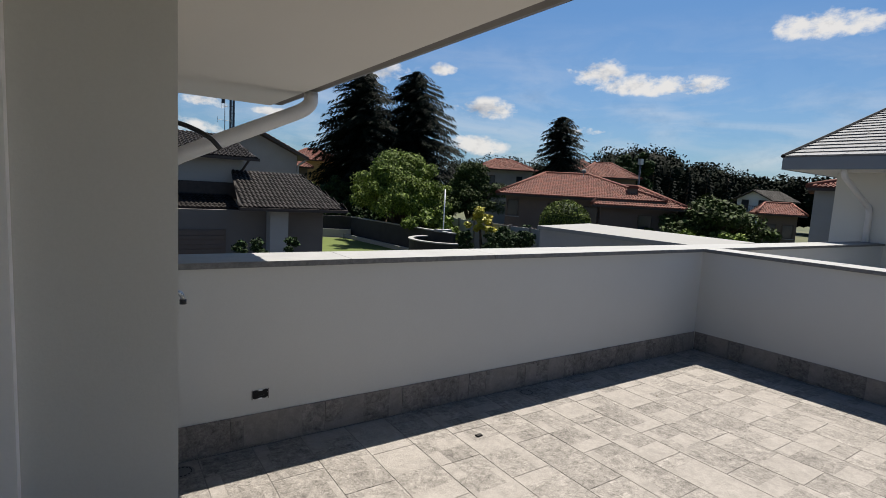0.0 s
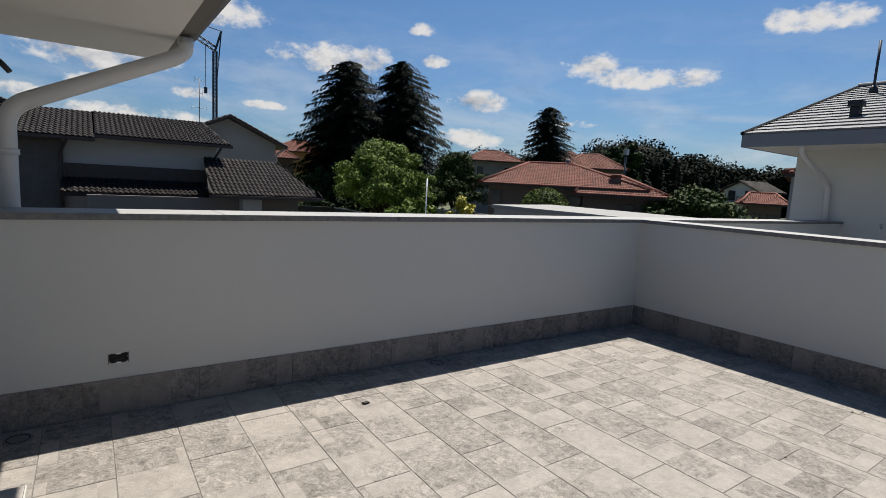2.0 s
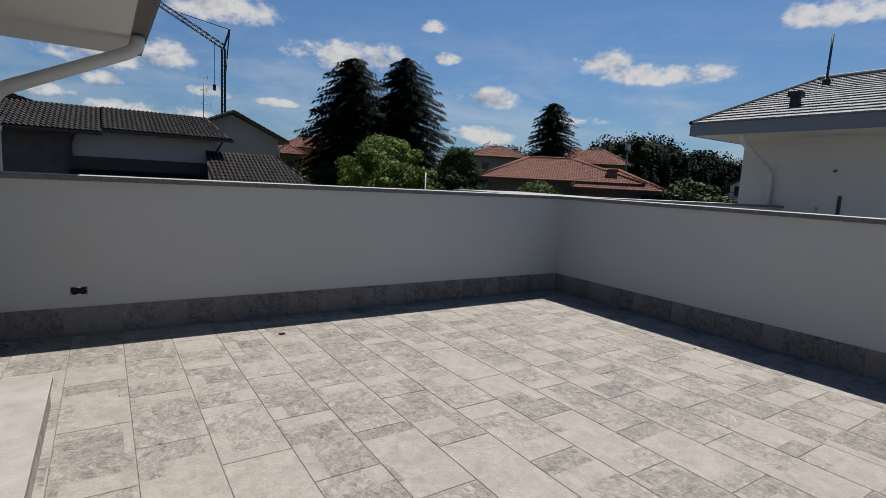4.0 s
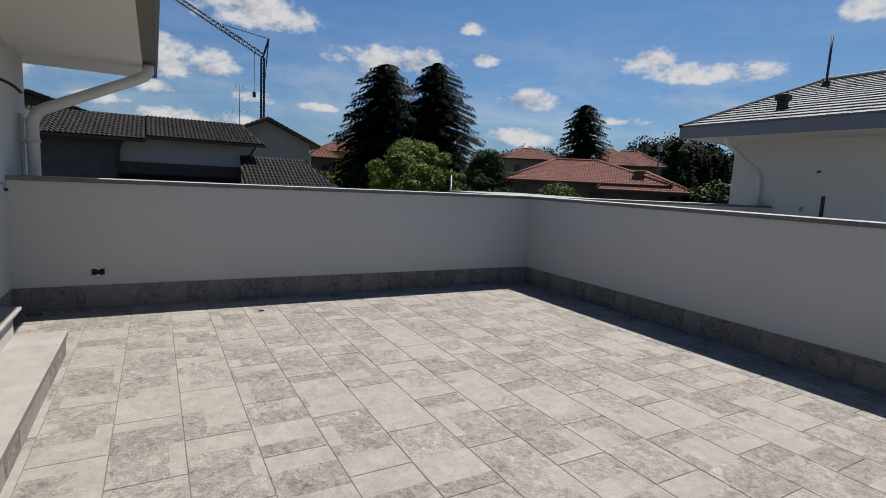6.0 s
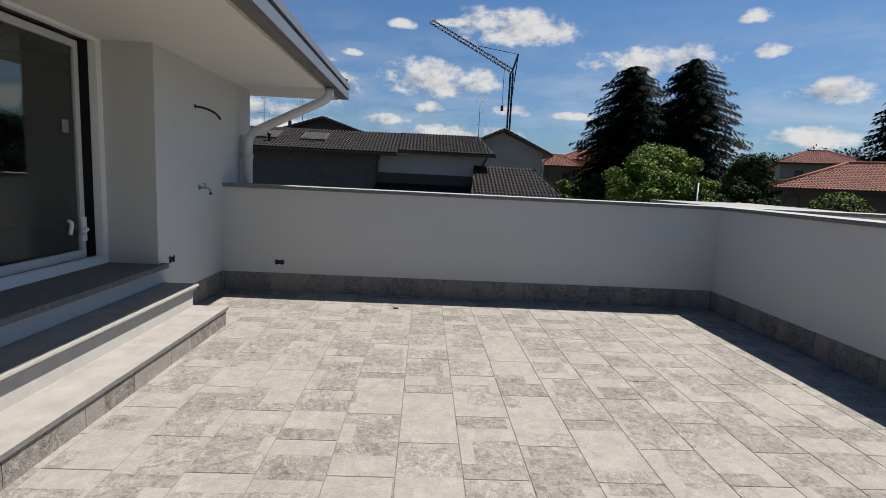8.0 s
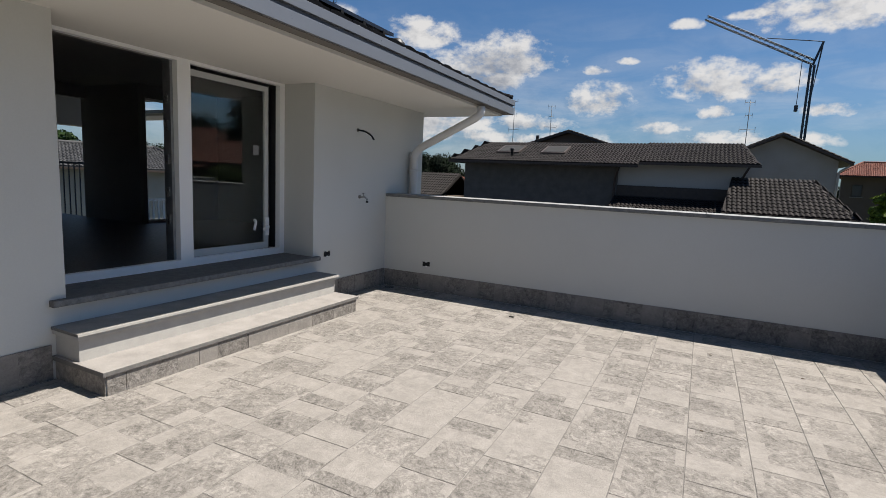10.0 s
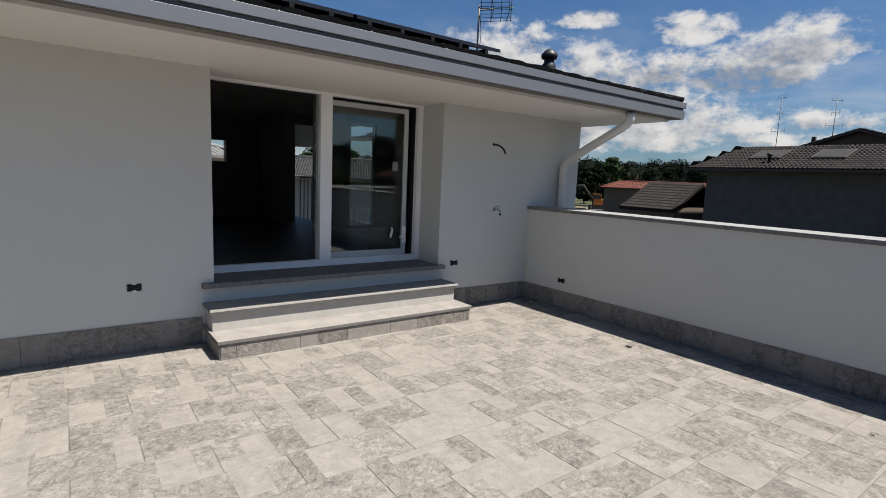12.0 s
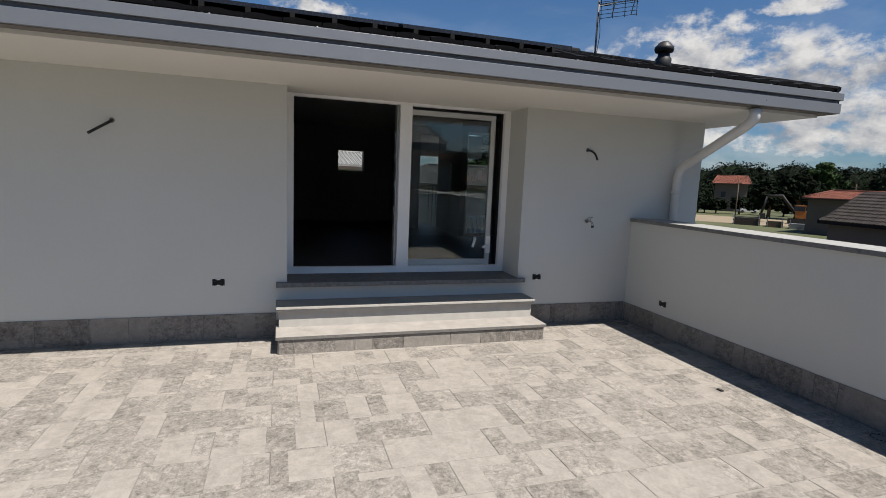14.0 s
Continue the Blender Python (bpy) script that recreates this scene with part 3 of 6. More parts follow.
# ---- the dark room behind the door ----
def room():
    z0, z1, xb = SILL, 2.95, -7.4
    ys, xn = 2.15, -4.2
    bm = boxed(xb - 0.3, -0.3, -4.2, 2.86, z0 - 0.2, z0)
    box(bm, xn - 0.15, -0.3, 2.86, 4.39, z0 - 0.2, z0)
    setting("floor_room", bm, M["room_floor"], "dark floor of the unlit room", "floor")
    bm = boxed(xb - 0.3, -0.3, -4.2, ys, z1, z1 + 0.1)
    box(bm, -5.85, -0.3, ys, 2.94, z1, z1 + 0.1)
    box(bm, xn - 0.15, -0.3, 2.94, 4.39, z1, z1 + 0.1)
    setting("ceiling_room", bm, M["room"], "plain ceiling of the unlit room", "ceiling")
    setting("wall_room_south", boxed(xb - 0.3, -0.3, -4.4, -4.2, z0, z1), M["room"], "plain wall of the unlit room", "wall")
    setting("wall_room_lintel", boxed(-0.5, -0.3, -4.2, 4.39, SOFFIT, z1), M["room"], "lintel over the sliding door", "wall")
    bm = bmesh.new()
    for p, q, lo, hi in ((-4.2, 0.66, z0, z1), (0.66, 1.30, z0, 1.87), (0.66, 1.30, 2.37, z1), (1.30, ys, z0, z1)):
        box(bm, xb - 0.25, xb, p, q, lo, hi)
    # the wall steps forward round a loggia, with a narrow window and a French window
    box(bm, xb, -5.85, ys - 0.12, ys, z0, z1)
    box(bm, -5.85, -5.70, ys - 0.12, 2.34, z0, z1)
    box(bm, -5.85, -5.70, 2.34, 2.82, 2.74, z1)
    box(bm, -5.85, xn, 2.82, 2.94, z0, z1)
    box(bm, xn - 0.15, xn, 2.94, 3.54, 2.74, z1)
    box(bm, xn - 0.15, xn, 3.54, 4.39, z0, z1)
    setting("wall_room_west", bm, M["room"], "back wall of the unlit room with its windows", "wall")
    w = tagged(new("window_1"), "white framed French window in the back wall", "window", kind="structure")
    w.location = (xn - 0.08, 3.24, z0)
    for p, q, lo, hi in ((2.942, 2.98, z0, 2.74), (3.50, 3.538, z0, 2.74), (2.98, 3.50, 2.70, 2.74), (2.98, 3.50, z0, z0 + 0.06)):
        part("window_frame", boxed(xn - 0.11, xn - 0.05, p, q, lo, hi), M["pvc"], w)
    setting("balcony_slab", boxed(-7.6, xn - 0.15, 2.87, 4.6, 0.20, 0.42), M["membrane"], "pale balcony slab behind the house", "balcony")
    setting("loggia_beam", boxed(-7.9, -7.6, 2.03, 4.6, 2.36, 2.95), M["plaster"], "white beam over the loggia opening", "beam")
    rail = thing("balcony_railing", (-6.0, 3.3, 0.42), "low white balcony railing behind the house", "railing")
    part("handrail", boxed(-6.02, -5.98, 2.95, 4.62, 0.86, 0.90), M["pvc"], rail)
    for k in range(15):
        y = 2.97 + k * 0.115
        part("baluster", boxed(-6.01, -5.99, y, y + 0.035, 0.42, 0.86), M["pvc"], rail)
    dark = thing("balcony_railing", (-6.9, 3.0, 0.42), "dark metal railing behind the narrow window", "railing")
    part("handrail", boxed(-6.92, -6.88, 2.88, 3.84, 1.56, 1.60), M["crane"], dark)
    for k in range(10):
        y = 2.90 + k * 0.10
        part("baluster", boxed(-6.91, -6.89, y, y + 0.02, 0.42, 1.56), M["crane"], dark)


room()


# ---- own eaves and roof ----
def eaves():
    x0, x1, y0 = -8.0, EAVE_X, -6.4
    setting("soffit", boxed(WALL_X - 0.54, x1 - 0.14, y0, EAVE_Y - 0.14, SOFFIT, SOFFIT + 0.05), M["plaster_soffit"], "white painted soffit under the eaves", "soffit")
    setting("soffit_side", boxed(x0, WALL_X - 0.54, 4.39, EAVE_Y - 0.14, SOFFIT, SOFFIT + 0.05), M["plaster_soffit"], "white painted soffit along the side wall", "soffit")
    g = thing("gutter", (x1, 0, SOFFIT), "grey painted metal fascia and gutter with dark groove", "gutter")
    z = SOFFIT + 0.014
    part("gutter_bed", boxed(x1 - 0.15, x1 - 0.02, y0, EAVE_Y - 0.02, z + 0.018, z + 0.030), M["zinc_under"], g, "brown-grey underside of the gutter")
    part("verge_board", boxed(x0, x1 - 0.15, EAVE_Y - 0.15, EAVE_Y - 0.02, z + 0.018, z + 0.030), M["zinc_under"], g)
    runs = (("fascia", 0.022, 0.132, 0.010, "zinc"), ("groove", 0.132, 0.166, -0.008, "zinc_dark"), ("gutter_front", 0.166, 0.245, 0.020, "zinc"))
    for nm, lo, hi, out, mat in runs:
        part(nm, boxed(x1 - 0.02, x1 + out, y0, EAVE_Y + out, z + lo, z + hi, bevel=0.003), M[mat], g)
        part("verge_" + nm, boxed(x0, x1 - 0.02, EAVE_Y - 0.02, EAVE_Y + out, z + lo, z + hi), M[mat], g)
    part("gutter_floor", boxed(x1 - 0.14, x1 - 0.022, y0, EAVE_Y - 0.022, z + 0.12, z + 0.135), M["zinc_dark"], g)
    for k in range(15):
        y = -5.9 + k * 0.78
        part("rivet", lathe(bmesh.new(), [(0.009, -0.004), (0.009, 0.004), (0.004, 0.009)], (x1 + 0.012, y, z + 0.243), 8), M["galv"], g)


def course_roof(edge, inward, rise, run, course, width, thick=0.022, wave=0.0):
    """Courses of tiles up one slope. edge: its two ends; inward: the way up, level; wave: the height of a roll on each tile."""
    a, b = Vector(edge[0]), Vector(edge[1])
    along = (b - a).normalized()
    inn, up = Vector(inward).normalized(), Vector((0, 0, 1))
    slope = (inn * run + up * rise).normalized()
    nrm = along.cross(slope)
    if nrm.z < 0:
        nrm = -nrm
    length = (b - a).length
    verts, faces = [], []
    rows = int(math.hypot(rise, run) / course)
    for r in range(rows + 1):
        level = run * r / (rows + 1)
        s0, s1 = 0.0, length
        shift = (r % 2) * width / 2
        k = math.floor((s0 - shift) / width)
        while k * width + shift < s1:
            u0, u1 = max(s0, k * width + shift + 0.004), min(s1, (k + 1) * width + shift - 0.004)
            k += 1
            if u1 - u0 < 0.03:
                continue
            base = a + inn * level + up * (rise * r / (rows + 1))
            lift = thick + random.uniform(-0.003, 0.003)
            i = len(verts)
            for u in (u0, u1):
                p = base + along * u
                q = p + slope * (course * 1.12)
                verts += [p, p + nrm * lift, q + nrm * (lift * 0.35), q - nrm * 0.02]
            faces += [(i, i + 1, i + 5, i + 4), (i + 1, i + 2, i + 6, i + 5), (i, i + 1, i + 2, i + 3), (i + 4, i + 5, i + 6, i + 7), (i + 2, i + 3, i + 7, i + 6)]
            if wave:
                # a round roll along the middle of the tile
                um, h = (u0 + u1) / 2, wave
                j = len(verts)
                for f, hh in ((0.0, 0), (0.18, 0.8), (0.36, 1.0), (0.54, 0.8), (0.72, 0)):
                    p = base + along * (u0 + (u1 - u0) * f) + nrm * (lift + h * hh)
                    verts += [p, p + slope * (course * 1.05) - nrm * lift * 0.6]
                for q in range(4):
                    faces.append((j + 2 * q, j + 2 * q + 1, j + 2 * q + 3, j + 2 * q + 2))
                faces.append((j, j + 2, j + 4, j + 6, j + 8))
    return verts, faces


def own_roof():
    z, slope, run = SOFFIT + 0.285, 0.285, 5.6
    rf = thing("house_roof", (-3, 0, z), "dark tiled pitched roof above the eaves", "roof")
    v, f = course_roof(((EAVE_X - 0.05, -6.4, z), (EAVE_X - 0.05, EAVE_Y, z)), (-1, 0, 0), slope * run, run, 0.36, 0.30, 0.028, 0.012)
    poly_part("roof_slope", v, f, M["own_tile"], rf, "dark tiles facing the terrace", kind="stuff")
    bm = bmesh.new()
    xr, zr = EAVE_X - 0.05 - run, z - 0.03 + slope * run
    for ya, yb in ((-6.4, EAVE_Y),):
        vs = [bm.verts.new(p) for p in ((EAVE_X - 0.1, ya, z - 0.03), (EAVE_X - 0.1, yb, z - 0.03), (xr, yb, zr), (xr, ya, zr), (xr - 5, yb, z + 0.2), (xr - 5, ya, z + 0.2))]
        bm.faces.new(vs[:4])
        bm.faces.new((vs[3], vs[2], vs[4], vs[5]))
        bm.faces.new((vs[1], vs[2], vs[4]))
    part("decking", bm, M["zinc_dark"], rf)
    part("ridge_cap", tube(bmesh.new(), [(xr, -6.4, zr + 0.03), (xr, EAVE_Y, zr + 0.03)], 0.10, 10), M["own_tile"], rf)
    part("verge_trim", tube(bmesh.new(), [(EAVE_X - 0.02, EAVE_Y - 0.02, z + 0.02), (xr, EAVE_Y - 0.02, zr + 0.05)], 0.035, 6), M["own_tile"], rf)


def solar_panel(y0, y1):
    """A dark panel on rails a little above the tiles."""
    slope, z = 0.285, SOFFIT + 0.285
    t = thing("solar_panel", (0.9, y0, z + 0.2), "dark solar panel on brackets above the roof tiles", "solar panel", "row of solar panels")
    bm = bmesh.new()
    at_x = lambda x, up: z + slope * (EAVE_X - x) + up
    xa, xb = EAVE_X - 0.14, EAVE_X - 1.14
    vs = [bm.verts.new((x, y, at_x(x, up))) for up in (0.060, 0.092) for y in (y0 + 0.01, y1 - 0.01) for x in (xa, xb)]
    for q in ((0, 2, 3, 1), (4, 5, 7, 6), (0, 1, 5, 4), (2, 6, 7, 3), (0, 4, 6, 2), (1, 3, 7, 5)):
        bm.faces.new([vs[i] for i in q])
    part("module", bm, M["panel"], t)
    # full-length dark bars, added to block the bright gap under the panel
    for x in (xb + 0.02, xb + 0.45):
        part("rail", boxed(x - 0.02, x + 0.02, y0 + 0.01, y1 - 0.01, at_x(x, -0.01), at_x(x, 0.056)), M["own_tile"], t)
    for k in range(5):
        y = y0 + (y1 - y0) * (0.06 + 0.2 * k)
        part("bracket", boxed(xa - 0.08, xa + 0.02, y, y + 0.04, at_x(xa, 0.0), at_x(xa, 0.06)), M["own_tile"], t)
    return t


def roof_vent(x, y, z):
    t = thing("roof_vent", (x, y, z), "black mushroom vent pipe on the dark roof", "vent")
    part("pipe", lathe(bmesh.new(), [(0.105, -0.15), (0.10, 0.02), (0.078, 0.05), (0.066, 0.11)], (x, y, z), 18), M["gasket"], t)
    part("cowl", lathe(bmesh.new(), [(0.06, 0.105), (0.112, 0.11), (0.120, 0.145), (0.118, 0.17), (0.085, 0.20), (0.078, 0.215), (0.05, 0.235), (0.015, 0.24)], (x, y, z), 20), M["gasket"], t, "rounded black cowl")


def aerial(x, y, z, h, mats="aerial", yaw=0.0, kind=0):
    """A mast with grid or rod aerials."""
    t = thing("tv_antenna", (x, y, z), "grey metal television antenna on a thin mast", "antenna")
    c, s = math.cos(radians(yaw)), math.sin(radians(yaw))
    part("mast", tube(bmesh.new(), [(x, y, z - 0.3), (x, y, z + h)], 0.02, 8), M[mats], t)
    for lev, ln, nrod in ((h * 0.97, 0.55, 3), (h * 0.72, 0.4, 3), (h * 0.45, 0.9, 2)):
        bm = tube(bmesh.new(), [(x - c * ln * 0.5, y - s * ln * 0.5, z + lev), (x + c * ln * 0.5, y + s * ln * 0.5, z + lev)], 0.012, 6)
        arm = part("boom", bm, M[mats], t)
        for k in range(nrod):
            f = (k / (nrod - 1) - 0.5) * ln
            px, py = x + c * f, y + s * f
            bm = bmesh.new()
            if kind:
                tube(bm, [(px, py, z + lev - 0.16), (px, py, z + lev + 0.16)], 0.007, 5)
            else:
                tube(bm, [(px + s * 0.22, py - c * 0.22, z + lev), (px - s * 0.22, py + c * 0.22, z + lev)], 0.007, 5)
            part("rod", bm, M[mats], arm)
    return t


def grid_aerial(x, y, z, h):
    """A mast with a tilted grid reflector and its dipoles."""
    t = thing("tv_antenna", (x, y, z), "grey grid television antenna on the house roof", "antenna")
    part("mast", tube(bmesh.new(), [(x, y, z - 0.3), (x, y, z + h)], 0.017, 8), M["aerial"], t)
    c = Vector((x + 0.10, y + 0.32, z + h * 1.0))
    side, up = Vector((0.28, 0.93, 0.16)).normalized(), Vector((0.30, -0.25, 0.92)).normalized()
    out = side.cross(up)
    refl = part("reflector", tube(bmesh.new(), [c - side * 0.34, c + side * 0.34], 0.010, 6), M["aerial"], t)
    for k in range(8):
        p = c + up * (k - 3.5) * 0.062
        part("rod", tube(bmesh.new(), [p - side * 0.33, p + side * 0.33], 0.005, 5), M["aerial"], refl)
    for k in range(4):
        p = c + side * (k - 1.5) * 0.20
        part("rod", tube(bmesh.new(), [p - up * 0.24, p + up * 0.24], 0.006, 5), M["aerial"], refl)
    for k in (-1, 1):
        p = c + side * 0.16 * k + out * 0.12
        part("dipole", tube(bmesh.new(), [p - up * 0.2, p + side * 0.05, p + up * 0.2], 0.008, 6), M["aerial"], t)
    part("boom", tube(bmesh.new(), [(x, y, z + h * 0.9), c], 0.012, 6), M["aerial"], t)
    part("cable", tube(bmesh.new(), bend([(x + 0.02, y, z + h * 0.8), (x + 0.06, y + 0.03, z + h * 0.4), (x + 0.02, y, z - 0.1)], 0.1), 0.006, 5), M["conduit"], t)


eaves()
own_roof()
roof_vent(0.11, 4.02, 3.40)
grid_aerial(-1.92, 4.3, 3.93, 0.85)
for k in range(5):
    solar_panel(PANEL_END - 1.68 * (k + 1), PANEL_END - 1.68 * k - 0.02)


def downpipe(name, path, r, label, collars=()):
    t = thing(name, path[-1], label, "downpipe")
    part("pipe", tube(bmesh.new(), bend(path, 0.14, 7), r, 16), M["pipe"], t)
    for c in collars:
        part("collar", lathe(bmesh.new(), [(r + 0.002, -0.02), (r + 0.010, -0.02), (r + 0.010, 0.02), (r + 0.002, 0.02)], c, 16), M["pipe"], t)
    return t


downpipe("downpipe", [(1.452, 4.18, 2.65), (1.452, 4.18, 2.53), (0.38, 4.20, 2.01), (0.38, 4.20, GROUND)], 0.057, "grey-white rain downpipe from the gutter to the wall", [(0.38, 4.20, 1.72)])
downpipe("vent_pipe", [(0.275, 4.27, 2.0), (0.275, 4.27, GROUND)], 0.023, "thin white pipe along the house wall", [(0.275, 4.27, 1.72)])


# ---- plants ----
def leaf_cloud(rng, clumps, per, size, flat=0.6, inner=0.2):
    """Leaves, one quad each, thick near the outside of each clump (centre, radii)."""
    vs, fs = [], []
    for c, rad in clumps:
        k = int(per)
        d = rng.normal(size=(k, 3))
        d /= np.linalg.norm(d, axis=1)[:, None]
        r = rng.uniform(inner, 1.12, size=(k, 1)) ** 0.6
        p = np.array(c) + d * r * np.array(rad)
        nrm = d * 0.7 + rng.normal(size=(k, 3)) * 0.7 + np.array((0, 0, flat))
        nrm /= np.linalg.norm(nrm, axis=1)[:, None]
        t = np.cross(nrm, rng.normal(size=(k, 3)))
        t /= np.linalg.norm(t, axis=1)[:, None]
        b = np.cross(nrm, t)
        s = size * rng.uniform(0.6, 1.4, size=(k, 1))
        quad = np.stack([p - t * s, p - b * s * 0.55 + t * s * 0.1, p + t * s, p + b * s * 0.55 + t * s * 0.1], axis=1).reshape(-1, 3)
        i0 = sum(len(v) for v in vs)
        vs.append(quad)
        fs += [(i0 + 4 * q, i0 + 4 * q + 1, i0 + 4 * q + 2, i0 + 4 * q + 3) for q in range(k)]
    return np.concatenate(vs), fs


def broadleaf(x, y, z, height, radius, mat, seed, label, clumps=26, per=420, size=0.17, trunk=0.35, name="tree", low=0.28):
    rng = np.random.default_rng(seed)
    t = thing(name, (x, y, z), label, "tree")
    bole = trunk * height
    bm = tube(bmesh.new(), [(x, y, z - 0.1), (x + 0.1, y, z + bole * 0.6), (x, y + 0.1, z + bole)], [0.045 * height, 0.035 * height, 0.028 * height], 9)
    part("trunk", bm, M["bark"], t)
    spots = []
    clumps, per = int(clumps * 2.2), per * 0.55
    for k in range(clumps):
        a, e = rng.uniform(0, 2 * math.pi), rng.uniform(-0.35, 1.0)
        reach = 0.78 + 0.24 * math.sin(3 * a + 2.5 * e + seed) + 0.14 * math.sin(7 * a - 5 * e + 2 * seed)
        rr = radius * rng.uniform(0.35, 1.0) * reach * math.sqrt(max(0.05, 1 - max(e, 0) ** 2))
        e *= 0.86 + 0.2 * math.sin(2 * a + seed)
        zc = z + height * (low + (1 - low) * 0.42) + e * height * (1 - low) * 0.40
        cr = radius * rng.uniform(0.10, 0.25)
        spots.append(((x + rr * math.cos(a), y + rr * math.sin(a), zc), (cr, cr, cr * 0.72)))
    for c, r in spots[::7]:
        bm = tube(bmesh.new(), [(x, y, z + bole * 0.9), ((x + c[0]) / 2, (y + c[1]) / 2, (z + bole + c[2]) / 2), c], [0.022 * height, 0.013 * height, 0.004 * height], 6)
        part("limb", bm, M["bark"], t)
    v, f = leaf_cloud(rng, spots, per, size)
    poly_part("crown", v, f, M[mat], t, kind="stuff")
    return t


def conifer(x, y, z, height, radius, seed, label, bare=0.06, power=0.58, step=0.30, name="conifer_tree"):
    """A spruce: whorls of drooping boughs, each set with short hanging sprays."""
    rng = np.random.default_rng(seed)
    t = thing(name, (x, y, z), label, "tree")
    part("trunk", tube(bmesh.new(), [(x, y, z - 0.2), (x, y, z + height * 0.6), (x, y, z + height)], [0.022 * height, 0.013 * height, 0.02], 8), M["bark"], t)
    vs, fs = [], []
    h = height * bare
    while h < height * 0.995:
        f = h / height
        reach = min(radius * 0.72, radius * (1 - f) ** power) * rng.uniform(0.78, 1.12)
        for k in range(int(6 + reach * 3.2)):
            a = rng.uniform(0, 2 * math.pi)
            ln = max(0.25, reach * rng.uniform(0.45, 1.12))
            d = np.array((math.cos(a), math.sin(a), 0.0))
            sd = np.array((-d[1], d[0], 0.0))
            nseg = max(3, int(ln / 0.42))
            for q in range(1, nseg + 1):
                u = q / nseg
                droop = 0.10 * ln * math.sin(u * 3.0) - 0.26 * ln * u * u + (0.12 * ln * u ** 4)
                p = np.array((x, y, z + h)) + d * ln * u + np.array((0, 0, droop))
                for side in (-1, -0.5, 0, 0.5, 1):
                    w = 0.22 + 0.42 * (1 - 0.5 * u) * rng.uniform(0.5, 1.1)
                    tip = p + d * rng.uniform(0.15, 0.55) + sd * side * w * 1.3 + np.array((0, 0, -rng.uniform(0.05, 0.60)))
                    i = len(vs)
                    vs += [p + sd * 0.09 + np.array((0, 0, 0.06)), p - sd * 0.09 - d * 0.10, tip]
                    fs.append((i, i + 1, i + 2))
        h += step * rng.uniform(0.75, 1.25)
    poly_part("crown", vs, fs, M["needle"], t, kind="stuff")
    return t


def woods(name, label, runs, mat="leaf_wood", seed=3, size=0.9, per=130):
    """A distant belt of trees along lines: start, end, count, height low and high, ground."""
    rng = np.random.default_rng(seed)
    spots = []
    for (xa, ya), (xb, yb), count, lo, hi, z in runs:
        for k in range(count):
            u = rng.uniform()
            hgt = rng.uniform(lo, hi)
            cx, cy = xa + (xb - xa) * u + rng.normal() * 4, ya + (yb - ya) * u + rng.normal() * 4
            w = hgt * rng.uniform(0.22, 0.42)
            spots.append(((cx, cy, z + hgt * 0.5), (w, w, hgt * 0.5)))
            spots.append(((cx + w * 0.5, cy, z + hgt * 0.3), (w, w, hgt * 0.32)))
    v, f = leaf_cloud(rng, spots, per, size, 0.2, 0.72)
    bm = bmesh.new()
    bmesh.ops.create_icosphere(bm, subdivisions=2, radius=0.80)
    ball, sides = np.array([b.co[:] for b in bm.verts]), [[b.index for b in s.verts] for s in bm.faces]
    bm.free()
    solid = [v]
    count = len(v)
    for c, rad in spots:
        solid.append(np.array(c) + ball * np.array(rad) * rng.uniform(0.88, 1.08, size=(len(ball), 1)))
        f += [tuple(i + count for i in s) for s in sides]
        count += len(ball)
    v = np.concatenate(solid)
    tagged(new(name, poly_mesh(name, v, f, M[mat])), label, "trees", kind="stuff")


# ---- ground ----
def grounds():
    bm = bmesh.new()
    vs = [bm.verts.new((px, py, GROUND)) for px, py in ((-2500, -2500), (2500, -2500), (2500, 2500), (-2500, 2500))]
    bm.faces.new(vs)
    setting("ground", bm, M["ground"], "rough grassy ground around the houses", "ground")


def polar(az, dist, eye=(0.46, -0.03)):
    return eye[0] + dist * math.sin(radians(az)), eye[1] + dist * math.cos(radians(az))


def patch(name, pts, mat, label, lift=0.004, cat="ground"):
    bm = bmesh.new()
    bm.faces.new([bm.verts.new((px, py, GROUND + lift)) for px, py in pts])
    setting(name, bm, M[mat], label, cat)


grounds()
# added dark ground, hidden below the parapet, keeps green bounce off the soffit
patch("yard", [(-24, 4.5), (-24, 25), (12, 25), (34, 25), (34, 4.5)], "asphalt", "dark unseen ground patch added against green bounce light", 0.006, "pavement")
patch("lawn", [polar(17.5, 38), polar(17.8, 49), polar(24.0, 49), polar(30.5, 38)], "lawn", "bright mown lawn beside the neighbours' house", 0.02, "lawn")


# ---- houses ----
def facing(cx, cy, yaw):
    """Local metres to world: u along the front, v away from it."""
    c, s = math.cos(radians(yaw)), math.sin(radians(yaw))
    return lambda u, v, zz: Vector((cx + u * c - v * s, cy + u * s + v * c, zz))


def prism(bm, q, u0, u1, v0, v1, z0, z1):
    vs = [bm.verts.new(q(u, v, zz)) for zz in (z0, z1) for v in (v0, v1) for u in (u0, u1)]
    for k in ((0, 2, 3, 1), (4, 5, 7, 6), (0, 1, 5, 4), (2, 6, 7, 3), (0, 4, 6, 2), (1, 3, 7, 5)):
        bm.faces.new([vs[i] for i in k])
    return bm


